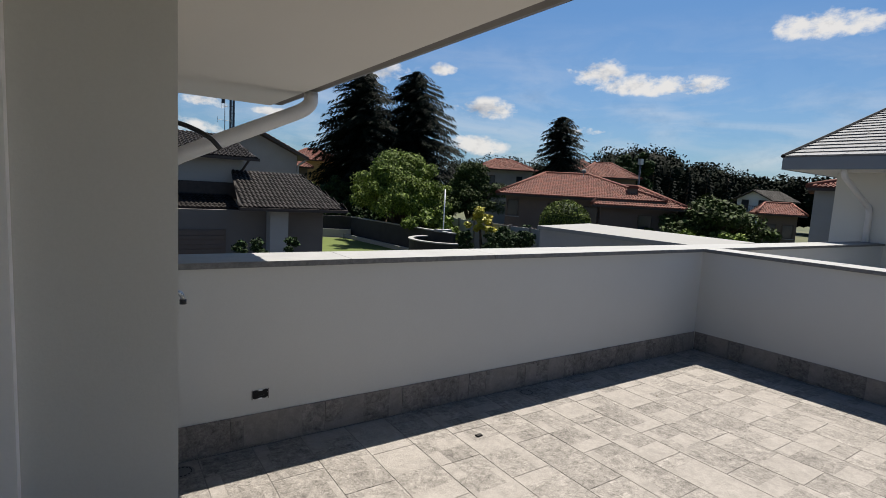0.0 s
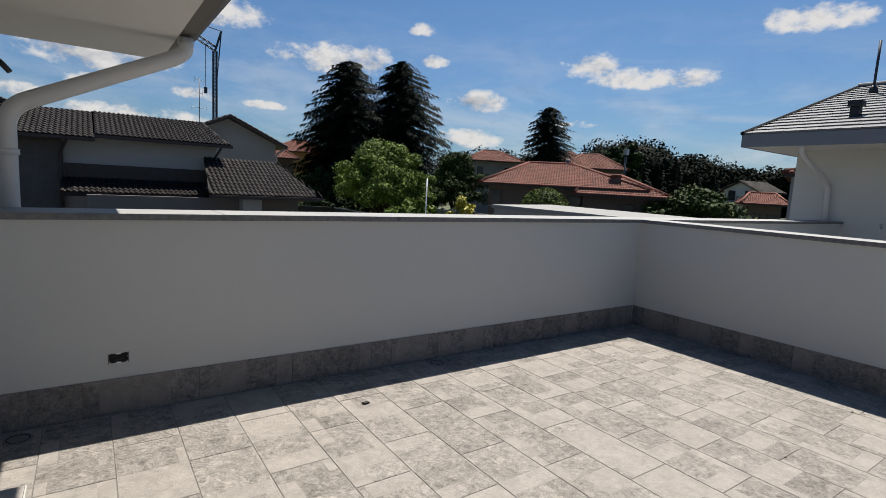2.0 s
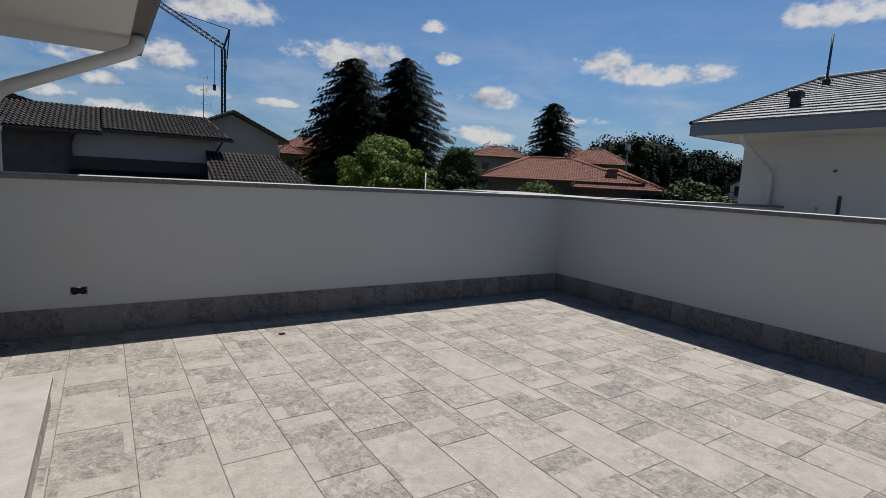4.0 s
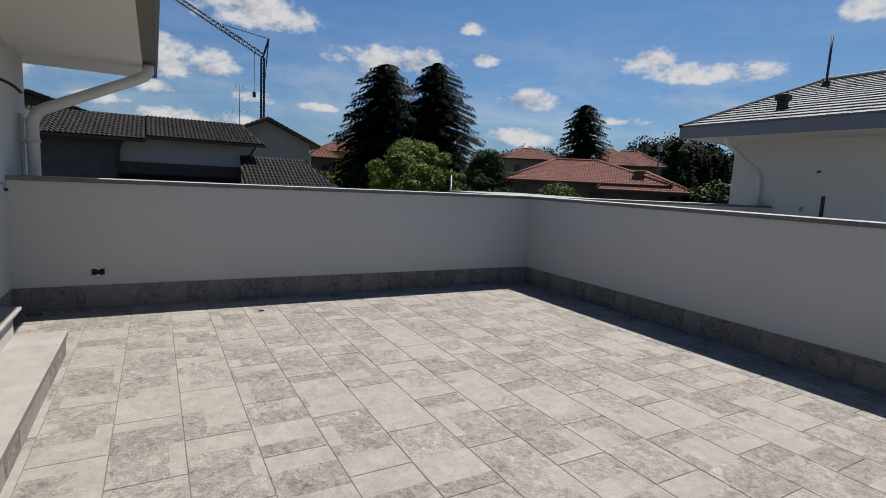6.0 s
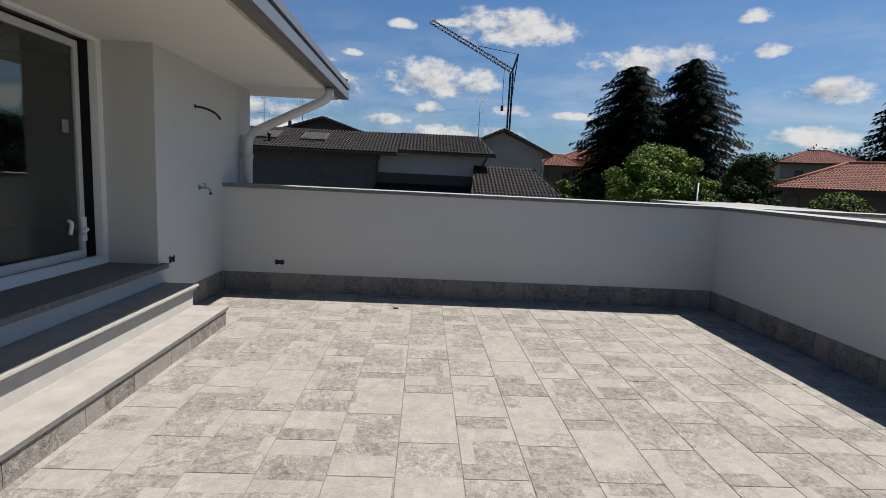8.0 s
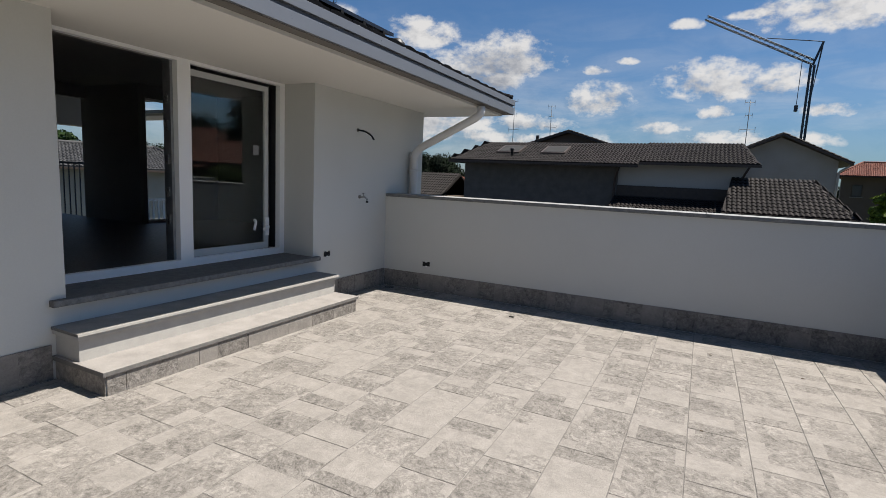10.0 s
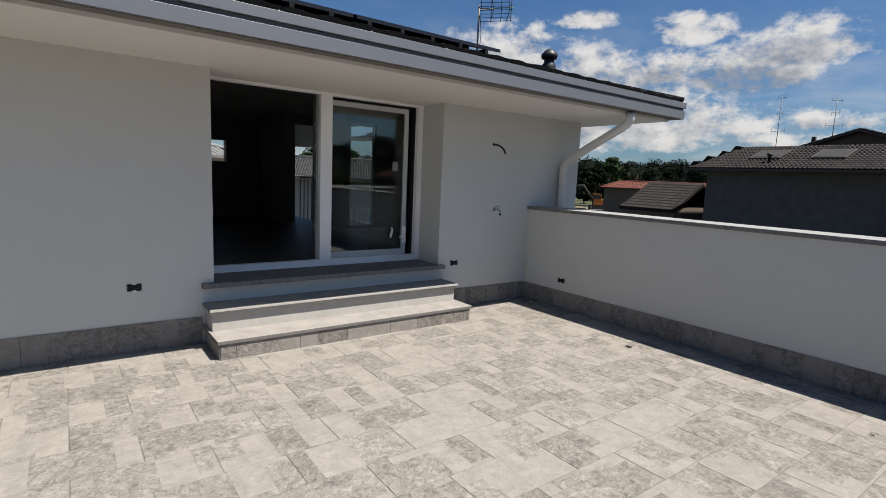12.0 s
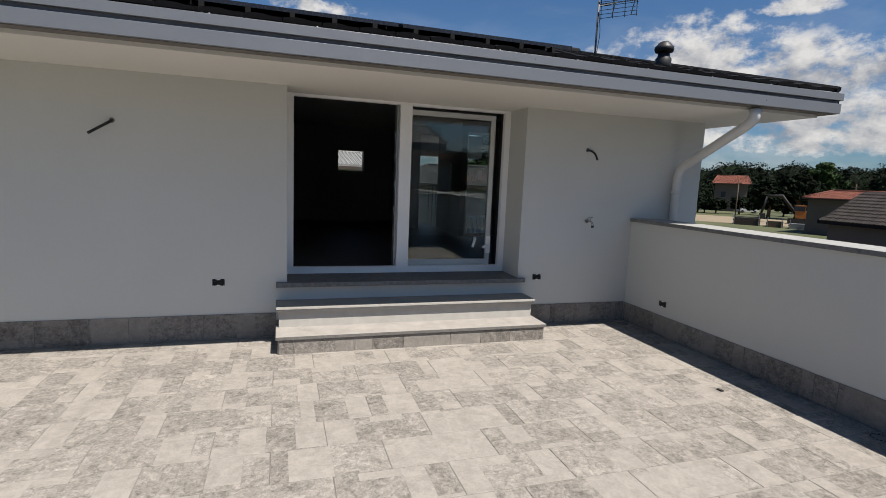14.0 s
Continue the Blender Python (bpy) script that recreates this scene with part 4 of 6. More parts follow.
def roll_tiles(q, a, b, c, d, pitch=0.20, course=0.34, h=0.06):
    """Rolled tiles over the slope a-b (eave) to d-c (ridge), points as (u, v, z)."""
    A, B, C, D = (q(*p) for p in (a, b, c, d))
    along = (B - A).normalized()
    rise = (D - A) - along * (D - A).dot(along)
    rows = max(1, int(rise.length / course))
    sl = rise.normalized()
    nrm = along.cross(sl)
    if nrm.z < 0:
        nrm = -nrm
    left, right = (D - A).dot(along), (C - B).dot(along)
    length = (B - A).length
    vs, fs = [], []
    for r in range(rows):
        t = r / rows
        s0, s1 = left * t, length + right * t
        base = A + rise * t
        up = rise / rows * 1.08
        k = math.ceil(s0 / pitch)
        while (k + 1) * pitch <= s1 + 0.01:
            u = k * pitch
            k += 1
            i = len(vs)
            for f, hh in ((0.0, 0.15), (0.2, 0.75), (0.4, 1.0), (0.6, 0.75), (0.8, 0.15), (1.0, 0.0)):
                p = base + along * (u + f * pitch) + nrm * (0.045 + h * hh)
                vs += [p, p + up - nrm * 0.035]
            for g in range(5):
                fs.append((i + 2 * g, i + 2 * g + 1, i + 2 * g + 3, i + 2 * g + 2))
            vs += [base + along * u, base + along * (u + pitch)]
            fs.append((i + 12, i, i + 2, i + 4, i + 6, i + 8, i + 10, i + 13))
    return vs, fs


def slopes(parent, q, faces, mat, deck, label=""):
    """Each roof face: decking underneath and rolled tiles on it."""
    for a, b, c, d in faces:
        bm = bmesh.new()
        pts = [q(*p) for p in (a, b, c, d)]
        keep = [pts[0], pts[1], pts[2]] + ([pts[3]] if (pts[3] - pts[2]).length > 0.05 else [])
        low = [bm.verts.new(p - Vector((0, 0, 0.14))) for p in keep]
        top = [bm.verts.new(p) for p in keep]
        bm.faces.new(top)
        bm.faces.new(low[::-1])
        for k in range(len(keep)):
            bm.faces.new((low[k], low[(k + 1) % len(keep)], top[(k + 1) % len(keep)], top[k]))
        slope = part("roof_slope", bm, M[deck], parent, label)
        v, f = roll_tiles(q, a, b, c, d)
        if f:
            poly_part("tiles", v, f, M[mat], slope, kind="stuff")


def window(parent, q, u, v, z, w, h, out=-1, shutter=None):
    """A window on a wall that faces -v: frame, dark pane, sill."""
    bm = bmesh.new()
    rings = [[bm.verts.new(q(uu, vv, zz)) for uu, zz in ((u - a, z + e), (u + a, z + e), (u + a, z + h - e), (u - a, z + h - e))] for a, e, vv in
             ((w / 2, 0, v + 0.05), (w / 2, 0, v - 0.05), (w / 2 - 0.08, 0.08, v - 0.05), (w / 2 - 0.08, 0.08, v + 0.05))]
    for r0, r1 in zip(rings, rings[1:] + rings[:1]):
        for k in range(4):
            bm.faces.new((r0[k], r0[(k + 1) % 4], r1[(k + 1) % 4], r1[k]))
    fr = part("window", bm, M["wood_dark"], parent)
    part("pane", prism(bmesh.new(), q, u - w / 2 + 0.08, u + w / 2 - 0.08, v - 0.02, v + 0.0, z + 0.08, z + h - 0.08), M["window_dark"], fr)
    part("sill", prism(bmesh.new(), q, u - w / 2 - 0.1, u + w / 2 + 0.1, v - 0.15, v + 0.02, z - 0.07, z - 0.002), M["coping"], fr)


def hip_house(cx, cy, yaw, w, d, eave, ridge, ridge_u, wall, tile, label, over=0.7, wins=(), chimney=None, name="house"):
    q = facing(cx, cy, yaw)
    t = thing(name, (cx, cy, GROUND), label, "house")
    part("wall", prism(bmesh.new(), q, -w / 2, w / 2, 0, d, GROUND, eave - 0.02), M[wall], t)
    a, b, c, e = (-w / 2 - over, -over, eave), (w / 2 + over, -over, eave), (w / 2 + over, d + over, eave), (-w / 2 - over, d + over, eave)
    r0, r1 = (ridge_u[0], d / 2, ridge), (ridge_u[1], d / 2, ridge)
    slopes(t, q, ((a, b, r1, r0), (b, c, r1, r1), (c, e, r0, r1), (e, a, r0, r0)), tile, tile)
    for lo, hi in ((a, r0), (b, r1), (c, r1), (e, r0), (r0, r1)):
        part("ridge_cap", tube(bmesh.new(), [q(*lo) + Vector((0, 0, 0.06)), q(*hi) + Vector((0, 0, 0.06))], 0.13, 8), M[tile], t)
    part("eave_gutter", prism(bmesh.new(), q, -w / 2 - over, w / 2 + over, -over - 0.12, -over + 0.0, eave - 0.16, eave - 0.03), M["wood_dark"], t)
    for u, z, ww, hh in wins:
        window(t, q, u, -0.02, z, ww, hh)
    if chimney:
        u, v, z, h = chimney
        ch = part("chimney", prism(bmesh.new(), q, u - 0.35, u + 0.35, v - 0.3, v + 0.3, z - 1.0, z + h), M["brown_wall"], t)
        part("chimney_cap", prism(bmesh.new(), q, u - 0.45, u + 0.45, v - 0.4, v + 0.4, z + h, z + h + 0.12), M[tile], ch)
    return t, q


def dark_house():
    q = facing(0, 0, 0)
    t = thing("house", (-3, 29, GROUND), "grey house with dark brown rolled-tile roofs and a garage wing", "house")
    part("wall", prism(bmesh.new(), q, -9.4, 0.0, 27.6, 34.4, GROUND, 3.1), M["grey_wall"], t, "shaded grey stone-clad wall")
    part("wall", prism(bmesh.new(), q, 0.0, 6.2, 27.75, 34.4, GROUND, 3.1), M["plaster_far"], t, "pale rendered wall")
    slopes(t, q, (((-10.1, 26.7, 2.85), (1.1, 26.7, 2.85), (1.1, 31.0, 4.25), (-9.15, 31.0, 4.25)),
                  ((1.15, 27.0, 3.02), (6.75, 27.0, 3.02), (6.2, 31.0, 4.32), (1.15, 31.0, 4.32)),
                  ((6.2, 35.0, 2.95), (-10.1, 35.0, 2.85), (-9.15, 31.0, 4.25), (6.2, 31.0, 4.30)),
                  ((-10.1, 35.0, 2.85), (-10.1, 26.7, 2.85), (-9.15, 31.0, 4.25), (-9.15, 31.0, 4.25))), "brown_tile", "brown_tile")
    part("gutter", prism(bmesh.new(), q, -10.1, 1.15, 26.55, 26.7, 2.72, 2.85), M["wood_dark"], t)
    part("gutter", prism(bmesh.new(), q, 1.15, 6.8, 26.85, 27.0, 2.88, 3.02), M["wood_dark"], t)
    for x, y, z in ((-0.1, 27.45, 2.75), (6.05, 27.6, 2.9)):
        part("downpipe", tube(bmesh.new(), bend([(x + 0.25, y - 0.6, z), (x, y - 0.05, z - 0.6), (x, y - 0.05, GROUND)], 0.2), 0.06, 8), M["wood_dark"], t)
    # pent roof between the storeys, garage wing with its own slope
    slopes(t, q, (((-0.1, 25.6, 0.55), (5.6, 25.6, 0.55), (5.6, 27.7, 1.12), (-0.1, 27.7, 1.12)),), "brown_tile", "brown_tile")
    part("band", prism(bmesh.new(), q, 0.02, 6.0, 27.6, 27.75, 0.95, 1.75), M["wood_dark"], t, "dark band under the windows")
    slopes(t, q, (((5.2, 24.0, 0.70), (10.3, 24.0, 0.70), (9.1, 27.6, 2.35), (5.6, 27.6, 2.35)), ((10.3, 24.0, 0.70), (10.3, 31.2, 0.70), (9.1, 27.6, 2.35), (9.1, 27.6, 2.35))), "brown_tile", "brown_tile")
    part("gutter", prism(bmesh.new(), q, 5.2, 10.35, 23.85, 24.0, 0.56, 0.70), M["wood_dark"], t)
    part("wall", prism(bmesh.new(), q, 0.8, 9.6, 25.3, 31.0, GROUND, 0.5), M["garage"], t, "beige-grey garage wall")
    part("garage_door", prism(bmesh.new(), q, 2.2, 4.9, 25.22, 25.3, GROUND, -0.4), M["brown_wall"], t, "dark garage door")
    part("pillar", prism(bmesh.new(), q, 6.75, 7.6, 24.6, 25.3, GROUND, 0.5), M["plaster_far"], t, "pale rendered pillar")
    roof_z = lambda v, up: 2.85 + (v - 26.7) * 1.4 / 4.3 + up
    for u in (-3.95, -6.8):
        for nm, mat, grow, lift in (("skylight", "wood_dark", 0.0, 0.17), ("skylight_pane", "window_grey", -0.12, 0.185)):
            bm = bmesh.new()
            vs = [bm.verts.new((uu, v, roof_z(v, up))) for up in (0.0, lift) for v in (28.2 - grow, 29.7 + grow) for uu in (u - 0.75 - grow, u + 0.75 + grow)]
            for f in ((0, 2, 3, 1), (4, 5, 7, 6), (0, 1, 5, 4), (2, 6, 7, 3), (0, 4, 6, 2), (1, 3, 7, 5)):
                bm.faces.new([vs[i] for i in f])
            part(nm, bm, M[mat], t)
    flue = lathe(bmesh.new(), [(0.07, -0.1), (0.07, 0.30), (0.13, 0.32), (0.13, 0.44), (0.02, 0.48)], (-6.35, 27.75, roof_z(27.75, 0.05)), 12)
    part("roof_flue", flue, M["gasket"], t, "black flue with a cowl")
    for k in range(12):
        part("door_slat", prism(bmesh.new(), q, 2.25, 4.85, 25.19, 25.22, -2.95 + k * 0.21, -2.78 + k * 0.21), M["brown_wall"], t)
    # gable end of the rear wing
    q2 = facing(8.3, 35.0, 0)
    b = thing("house", (8.5, 38, GROUND), "grey gabled house wing with a dark tiled roof", "house")
    bm = bmesh.new()
    pts = [(-3.0, GROUND), (3.0, GROUND), (3.0, 3.75), (0, 5.1), (-3.0, 3.75)]
    fr = [bm.verts.new(q2(u, 0.0, z)) for u, z in pts]
    bk = [bm.verts.new(q2(u, 9.0, z)) for u, z in pts]
    bm.faces.new(fr)
    bm.faces.new(bk[::-1])
    for k in range(5):
        bm.faces.new((fr[k], fr[(k + 1) % 5], bk[(k + 1) % 5], bk[k]))
    part("wall", bm, M["plaster_grey"], b)
    slopes(b, q2, (((3.6, -0.7, 3.60), (3.6, 9.6, 3.60), (0, 9.6, 5.28), (0, -0.7, 5.28)), ((-3.6, 9.6, 3.60), (-3.6, -0.7, 3.60), (0, -0.7, 5.28), (0, 9.6, 5.28))), "brown_tile", "wood_dark")
    part("downpipe", tube(bmesh.new(), bend([q2(3.55, -0.3, 3.5), q2(3.05, -0.08, 3.1), q2(3.05, -0.08, GROUND)], 0.15), 0.06, 8), M["plaster_far"], b)
    # second gable behind, and the low roof beyond it
    q3 = facing(-4.75, 35.5, 0)
    c = thing("house", (-5.4, 38, GROUND), "dark gabled rear roof of the grey house", "house")
    bm = bmesh.new()
    pts = ((-4.0, 4.1), (4.0, 4.1), (0, 5.35))
    fr = [bm.verts.new(q3(u, 0, z)) for u, z in pts]
    bk = [bm.verts.new(q3(u, 8, z)) for u, z in pts]
    bm.faces.new(fr)
    bm.faces.new(bk[::-1])
    for k in range(3):
        bm.faces.new((fr[k], fr[(k + 1) % 3], bk[(k + 1) % 3], bk[k]))
    part("gable", bm, M["brown_wall"], c)
    part("wall", prism(bmesh.new(), q3, -3.8, 3.8, 0.05, 8, GROUND, 4.1), M["brown_wall"], c)
    slopes(c, q3, (((4.5, -0.6, 4.05), (4.5, 8.5, 4.05), (0, 8.5, 5.5), (0, -0.6, 5.5)), ((-4.5, 8.5, 4.05), (-4.5, -0.6, 4.05), (0, -0.6, 5.5), (0, 8.5, 5.5))), "brown_tile", "wood_dark")
    part("chimney", prism(bmesh.new(), q3, -2.7, -2.5, 0.6, 0.8, 4.4, 5.25), M["wood_dark"], c)
    q4 = facing(-12.6, 27.5, 0)
    e = thing("shed", (-12.6, 30, GROUND), "low outbuilding with a dark brown tiled roof", "shed")
    part("wall", prism(bmesh.new(), q4, -1.95, 1.3, 0.4, 5.6, GROUND, 0.5), M["brown_wall"], e)
    slopes(e, q4, (((-2.3, 0, 0.35), (1.5, 0, 0.35), (1.6, 3.0, 2.0), (-2.2, 3.0, 2.0)), ((1.5, 6, 0.35), (-2.3, 6, 0.35), (-2.2, 3.0, 2.0), (1.6, 3.0, 2.0))), "brown_tile", "brown_tile")
    aerial(6.3, 33.0, 4.0, 3.0, "aerial", 20, 1)
    aerial(-8.4, 33.5, 3.7, 3.8, "aerial", -20, 1)
    aerial(-6.5, 36.5, 4.6, 2.9, "aerial", 35, 1)


dark_house()


def neighbour():
    """The twin house across the next terrace."""
    wx, ex, ey, zs = 13.35, 12.08, 5.2, 2.79
    t = thing("house", (16, 0, GROUND), "white rendered twin house with a grey tiled pitched roof", "house")
    part("wall", boxed(wx, wx + 8, -9.0, 4.62, GROUND, zs), M["plaster"], t)
    part("soffit", boxed(ex + 0.03, wx + 9, -9.6, ey - 0.03, zs, zs + 0.05), M["plaster_soffit"], t)
    part("fascia", boxed(ex, ex + 0.03, -9.6, ey, zs - 0.01, zs + 0.24), M["zinc"], t, "grey metal fascia")
    part("fascia", boxed(ex + 0.03, wx + 9, ey - 0.03, ey, zs - 0.01, zs + 0.24), M["zinc"], t, "grey metal fascia")
    z, sl, run = zs + 0.24, 0.31, 5.9
    v, f = course_roof(((ex + 0.02, -9.6, z), (ex + 0.02, ey, z)), (1, 0, 0), sl * run, run, 0.37, 0.32, 0.045)
    poly_part("roof_slope", v, f, M["nb_tile"], t, "courses of flat grey tiles", kind="stuff")
    bm = bmesh.new()
    xr, zr = ex + run, z - 0.02 + sl * run
    vs = [bm.verts.new(p) for p in ((ex, -9.6, z - 0.02), (ex, ey, z - 0.02), (xr, ey, zr), (xr, -9.6, zr), (xr + 5, ey, z), (xr + 5, -9.6, z))]
    bm.faces.new(vs[:4])
    bm.faces.new((vs[3], vs[2], vs[4], vs[5]))
    bm.faces.new((vs[1], vs[2], vs[4]))
    part("decking", bm, M["zinc_dark"], t)
    part("verge_trim", tube(bmesh.new(), [(ex, ey, z + 0.03), (xr, ey, zr + 0.05)], 0.045, 6), M["own_tile"], t)
    part("ridge_cap", tube(bmesh.new(), [(xr, ey, zr + 0.05), (xr, -9.6, zr + 0.05)], 0.09, 8), M["nb_tile"], t)
    part("downpipe", tube(bmesh.new(), bend([(ex + 0.14, 4.12, zs + 0.02), (ex + 0.14, 4.12, zs - 0.13), (wx - 0.07, 3.95, 2.05), (wx - 0.07, 3.95, 0.0)], 0.14), 0.055, 12), M["pipe"], t)
    roof_at = lambda x: z + sl * (x - ex)
    x = 13.4
    vt = thing("roof_vent", (x, 3.72, roof_at(x)), "black square vent on the grey roof", "vent")
    part("pipe", boxed(x - 0.08, x + 0.08, 3.64, 3.80, roof_at(x) - 0.05, roof_at(x) + 0.20, bevel=0.01), M["gasket"], vt)
    part("cowl", boxed(x - 0.12, x + 0.12, 3.60, 3.84, roof_at(x) + 0.20, roof_at(x) + 0.32, bevel=0.015), M["gasket"], vt)
    x = 16.6
    ml = thing("roof_mast", (x, 4.45, roof_at(x)), "thin dark mast on the grey roof", "mast")
    part("pole", tube(bmesh.new(), [(x, 4.45, roof_at(x) - 0.1), (x, 4.45, roof_at(x) + 1.25)], 0.03, 8), M["crane"], ml)
    part("foot", lathe(bmesh.new(), [(0.09, -0.05), (0.09, 0.12), (0.04, 0.2)], (x, 4.45, roof_at(x)), 10), M["gasket"], ml)
    part("wall_stub", tube(bmesh.new(), [(wx, 2.78, 2.12), (wx - 0.10, 2.78, 2.10)], 0.02, 8), M["conduit"], t)
    part("spout", tube(bmesh.new(), bend([(wx, 3.02, 1.36), (wx - 0.10, 3.02, 1.36), (wx - 0.12, 2.98, 1.28)], 0.03), 0.018, 8), M["chrome"], t)
    part("door_edge", boxed(wx - 0.03, wx, 2.62, 2.68, 0.6, 1.62), M["conduit"], t, "dark door edge")


neighbour()

# red-roofed bungalow and the houses beyond it
cx, cy = polar(48.0, 41.0)
hip_house(cx, cy, -48, 11.2, 9.0, 2.05, 3.95, (-2.9, 0.8), "brown_wall", "red_tile", "brown bungalow with a broad terracotta hip roof", wins=((-5.0, 0.3, 0.9, 1.3), (1.0, -0.2, 1.1, 1.6), (-1.8, 0.2, 1.0, 1.3)))
cx, cy = polar(54.2, 40.5)
hip_house(cx, cy, -48, 5.4, 6.5, 1.60, 3.1, (-2.0, 0.2), "brown_wall", "red_tile", "lower wing with a terracotta roof and a chimney", wins=((0.5, -0.4, 1.0, 1.4),), chimney=(-0.4, 1.6, 2.2, 0.75))
for az, dist, w, d, eave, ridge, wall, lab, yaw in ((40.3, 85, 9, 8, 6.0, 7.9, "plaster_grey", "grey house with a terracotta hip roof", -30), (51.0, 78, 8, 8, 5.2, 7.5, "brown_wall", "brown house with an orange terracotta roof", -40),
                                                  (47.3, 100, 8, 8, 7.2, 9.4, "brown_wall", "distant house with a dull red roof", -60), (19.5, 90, 9, 9, 5.9, 8.0, "pink_wall", "ochre house with a terracotta roof behind the spruces", -15),
                                                  (16.4, 75, 6, 7, 4.2, 5.9, "brown_wall", "small house with a pink tiled roof", -10), (66.9, 62, 3.0, 5, 1.5, 2.6, "brown_wall", "low brown house with a dull red roof", -60)):
    cx, cy = polar(az, dist)
    hip_house(cx, cy, yaw, w, d, eave, ridge, (-1.2, 1.2), wall, "red_tile", lab, wins=((-w / 4, eave - 2.4, 1.0, 1.4), (w / 4, eave - 2.4, 1.0, 1.4)))


def gable_house(cx, cy, yaw, w, d, eave, ridge, wall, tile, label, peak=0.0):
    """Gable to the front, with a balcony under it and two windows."""
    q = facing(cx, cy, yaw)
    t = thing("house", (cx, cy, GROUND), label, "house")
    bm = bmesh.new()
    pts = [(-w / 2, GROUND), (w / 2, GROUND), (w / 2, eave), (peak, ridge), (-w / 2, eave)]
    fr, bk = [[bm.verts.new(q(u, v, z)) for u, z in pts] for v in (0, d)]
    bm.faces.new(fr)
    bm.faces.new(bk[::-1])
    for k in range(5):
        bm.faces.new((fr[k], fr[(k + 1) % 5], bk[(k + 1) % 5], bk[k]))
    part("wall", bm, M[wall], t)
    o, drop = 0.6, 0.6 * (ridge - eave) / (w / 2)
    z0, z1 = eave - drop + 0.12, ridge + 0.12
    slopes(t, q, (((w / 2 + o, -o, z0), (w / 2 + o, d + o, z0), (peak, d + o, z1), (peak, -o, z1)), ((-w / 2 - o, d + o, z0), (-w / 2 - o, -o, z0), (peak, -o, z1), (peak, d + o, z1))), tile, tile)
    for u in (-w / 4, w / 4):
        window(t, q, u, -0.02, eave - 1.6, 1.1, 1.5)
    bal = part("balcony", prism(bmesh.new(), q, -w / 2, w / 2, -1.1, -0.02, eave - 2.0, eave - 1.85), M["coping"], t)
    part("balcony_rail", prism(bmesh.new(), q, -w / 2, w / 2, -1.1, -1.05, eave - 1.1, eave - 1.0), M["wood_dark"], bal)
    for k in range(16):
        u = -w / 2 + w * (k + 0.5) / 16
        part("baluster", prism(bmesh.new(), q, u - 0.03, u + 0.03, -1.09, -1.06, eave - 1.85, eave - 1.1), M["wood_dark"], bal)


cx, cy = polar(64.7, 92)
gable_house(cx, cy, -95, 5.2, 6.5, 3.4, 4.7, "plaster", "brown_tile", "white gabled house with a balcony at the wood's edge")
cx, cy = polar(72.9, 30)
hip_house(cx, cy, -70, 4.0, 6, 3.1, 3.9, (0.5, 1.5), "plaster_grey", "red_tile", "grey house with a red tiled roof beside the twin house", over=0.3, wins=((-0.75, 1.3, 0.8, 0.9),))
# west side: farm buildings
e2 = (5.9, -0.71)
cx, cy = polar(-43.5, 140, e2)
hip_house(cx, cy, 43, 6.8, 7, 3.5, 5.4, (-3.2, 3.2), "brown_wall", "red_tile", "farm house with an orange-red roof at the field's edge", wins=((-1.5, 0.2, 1.0, 1.4),))
cx, cy = polar(-31.8, 75, e2)
hip_house(cx, cy, 20, 15, 6.5, 1.35, 2.3, (-6.0, 6.0), "brown_wall", "red_tile", "long barn with an orange-red roof", over=0.5)

hip_house(-21, 0.5, 90, 9, 8, 2.22, 3.05, (0.5, 3.5), "plaster", "coping", "white house behind, seen through the back window", wins=((-3, 0.2, 1.2, 1.4), (3, 0.2, 1.2, 1.4)))
cx, cy = polar(-64, 40, (4.76, -2.59))
hip_house(cx, cy, 64, 17, 9, 1.3, 2.85, (-6, 6), "plaster_grey", "grey_tile", "grey house with a grey tiled roof behind the balcony")
# ---- trees ----

def at(az, dist, eye=(0.46, -0.03)):
    px, py = polar(az, dist, eye)
    return px, py, GROUND


conifer(*at(24.3, 62), 18.4, 7.6, 11, "tall dark spruce with drooping boughs", power=0.44)
conifer(*at(30.0, 63), 18.9, 7.8, 12, "tall dark spruce with hanging sprays", power=0.44)
conifer(*at(46.0, 74), 16.1, 5.2, 13, "dark conical spruce behind the red roofs", power=0.34)
broadleaf(*at(28.3, 47), 9.4, 5.2, "leaf", 21, "bright green leafy maple tree", clumps=64, per=1000, size=0.105, trunk=0.2, low=0.05)
broadleaf(*at(36.5, 52), 8.8, 4.0, "leaf_mid", 22, "dense green broadleaf tree beside the spruces", clumps=34, per=800, size=0.11, trunk=0.2, low=0.1)
broadleaf(*at(21.5, 58), 6.5, 3.0, "leaf_dark", 23, "dark green tree beside the ochre house", clumps=20, per=350)
broadleaf(*at(32.0, 42), 3.9, 2.2, "leaf", 24, "small bright green tree by the wall", clumps=16, per=260)
broadleaf(*at(60.9, 42), 6.3, 4.3, "leaf_mid", 25, "olive green fruit tree beside the bungalow", clumps=40, per=420, size=0.15, low=0.1)
broadleaf(*at(37.7, 38), 4.3, 1.5, "leaf_yellow", 26, "golden leafed shrub by the garden wall", clumps=10, per=200, size=0.12, name="shrub")
broadleaf(*at(40.0, 36), 2.9, 1.8, "leaf_dark", 27, "dark green shrubs along the garden wall", clumps=14, per=260, size=0.12, name="shrub", low=0.1)
broadleaf(*at(58.6, 30), 4.0, 1.9, "leaf", 28, "light green hedge shrubs", clumps=14, per=260, size=0.11, name="shrub", low=0.1)
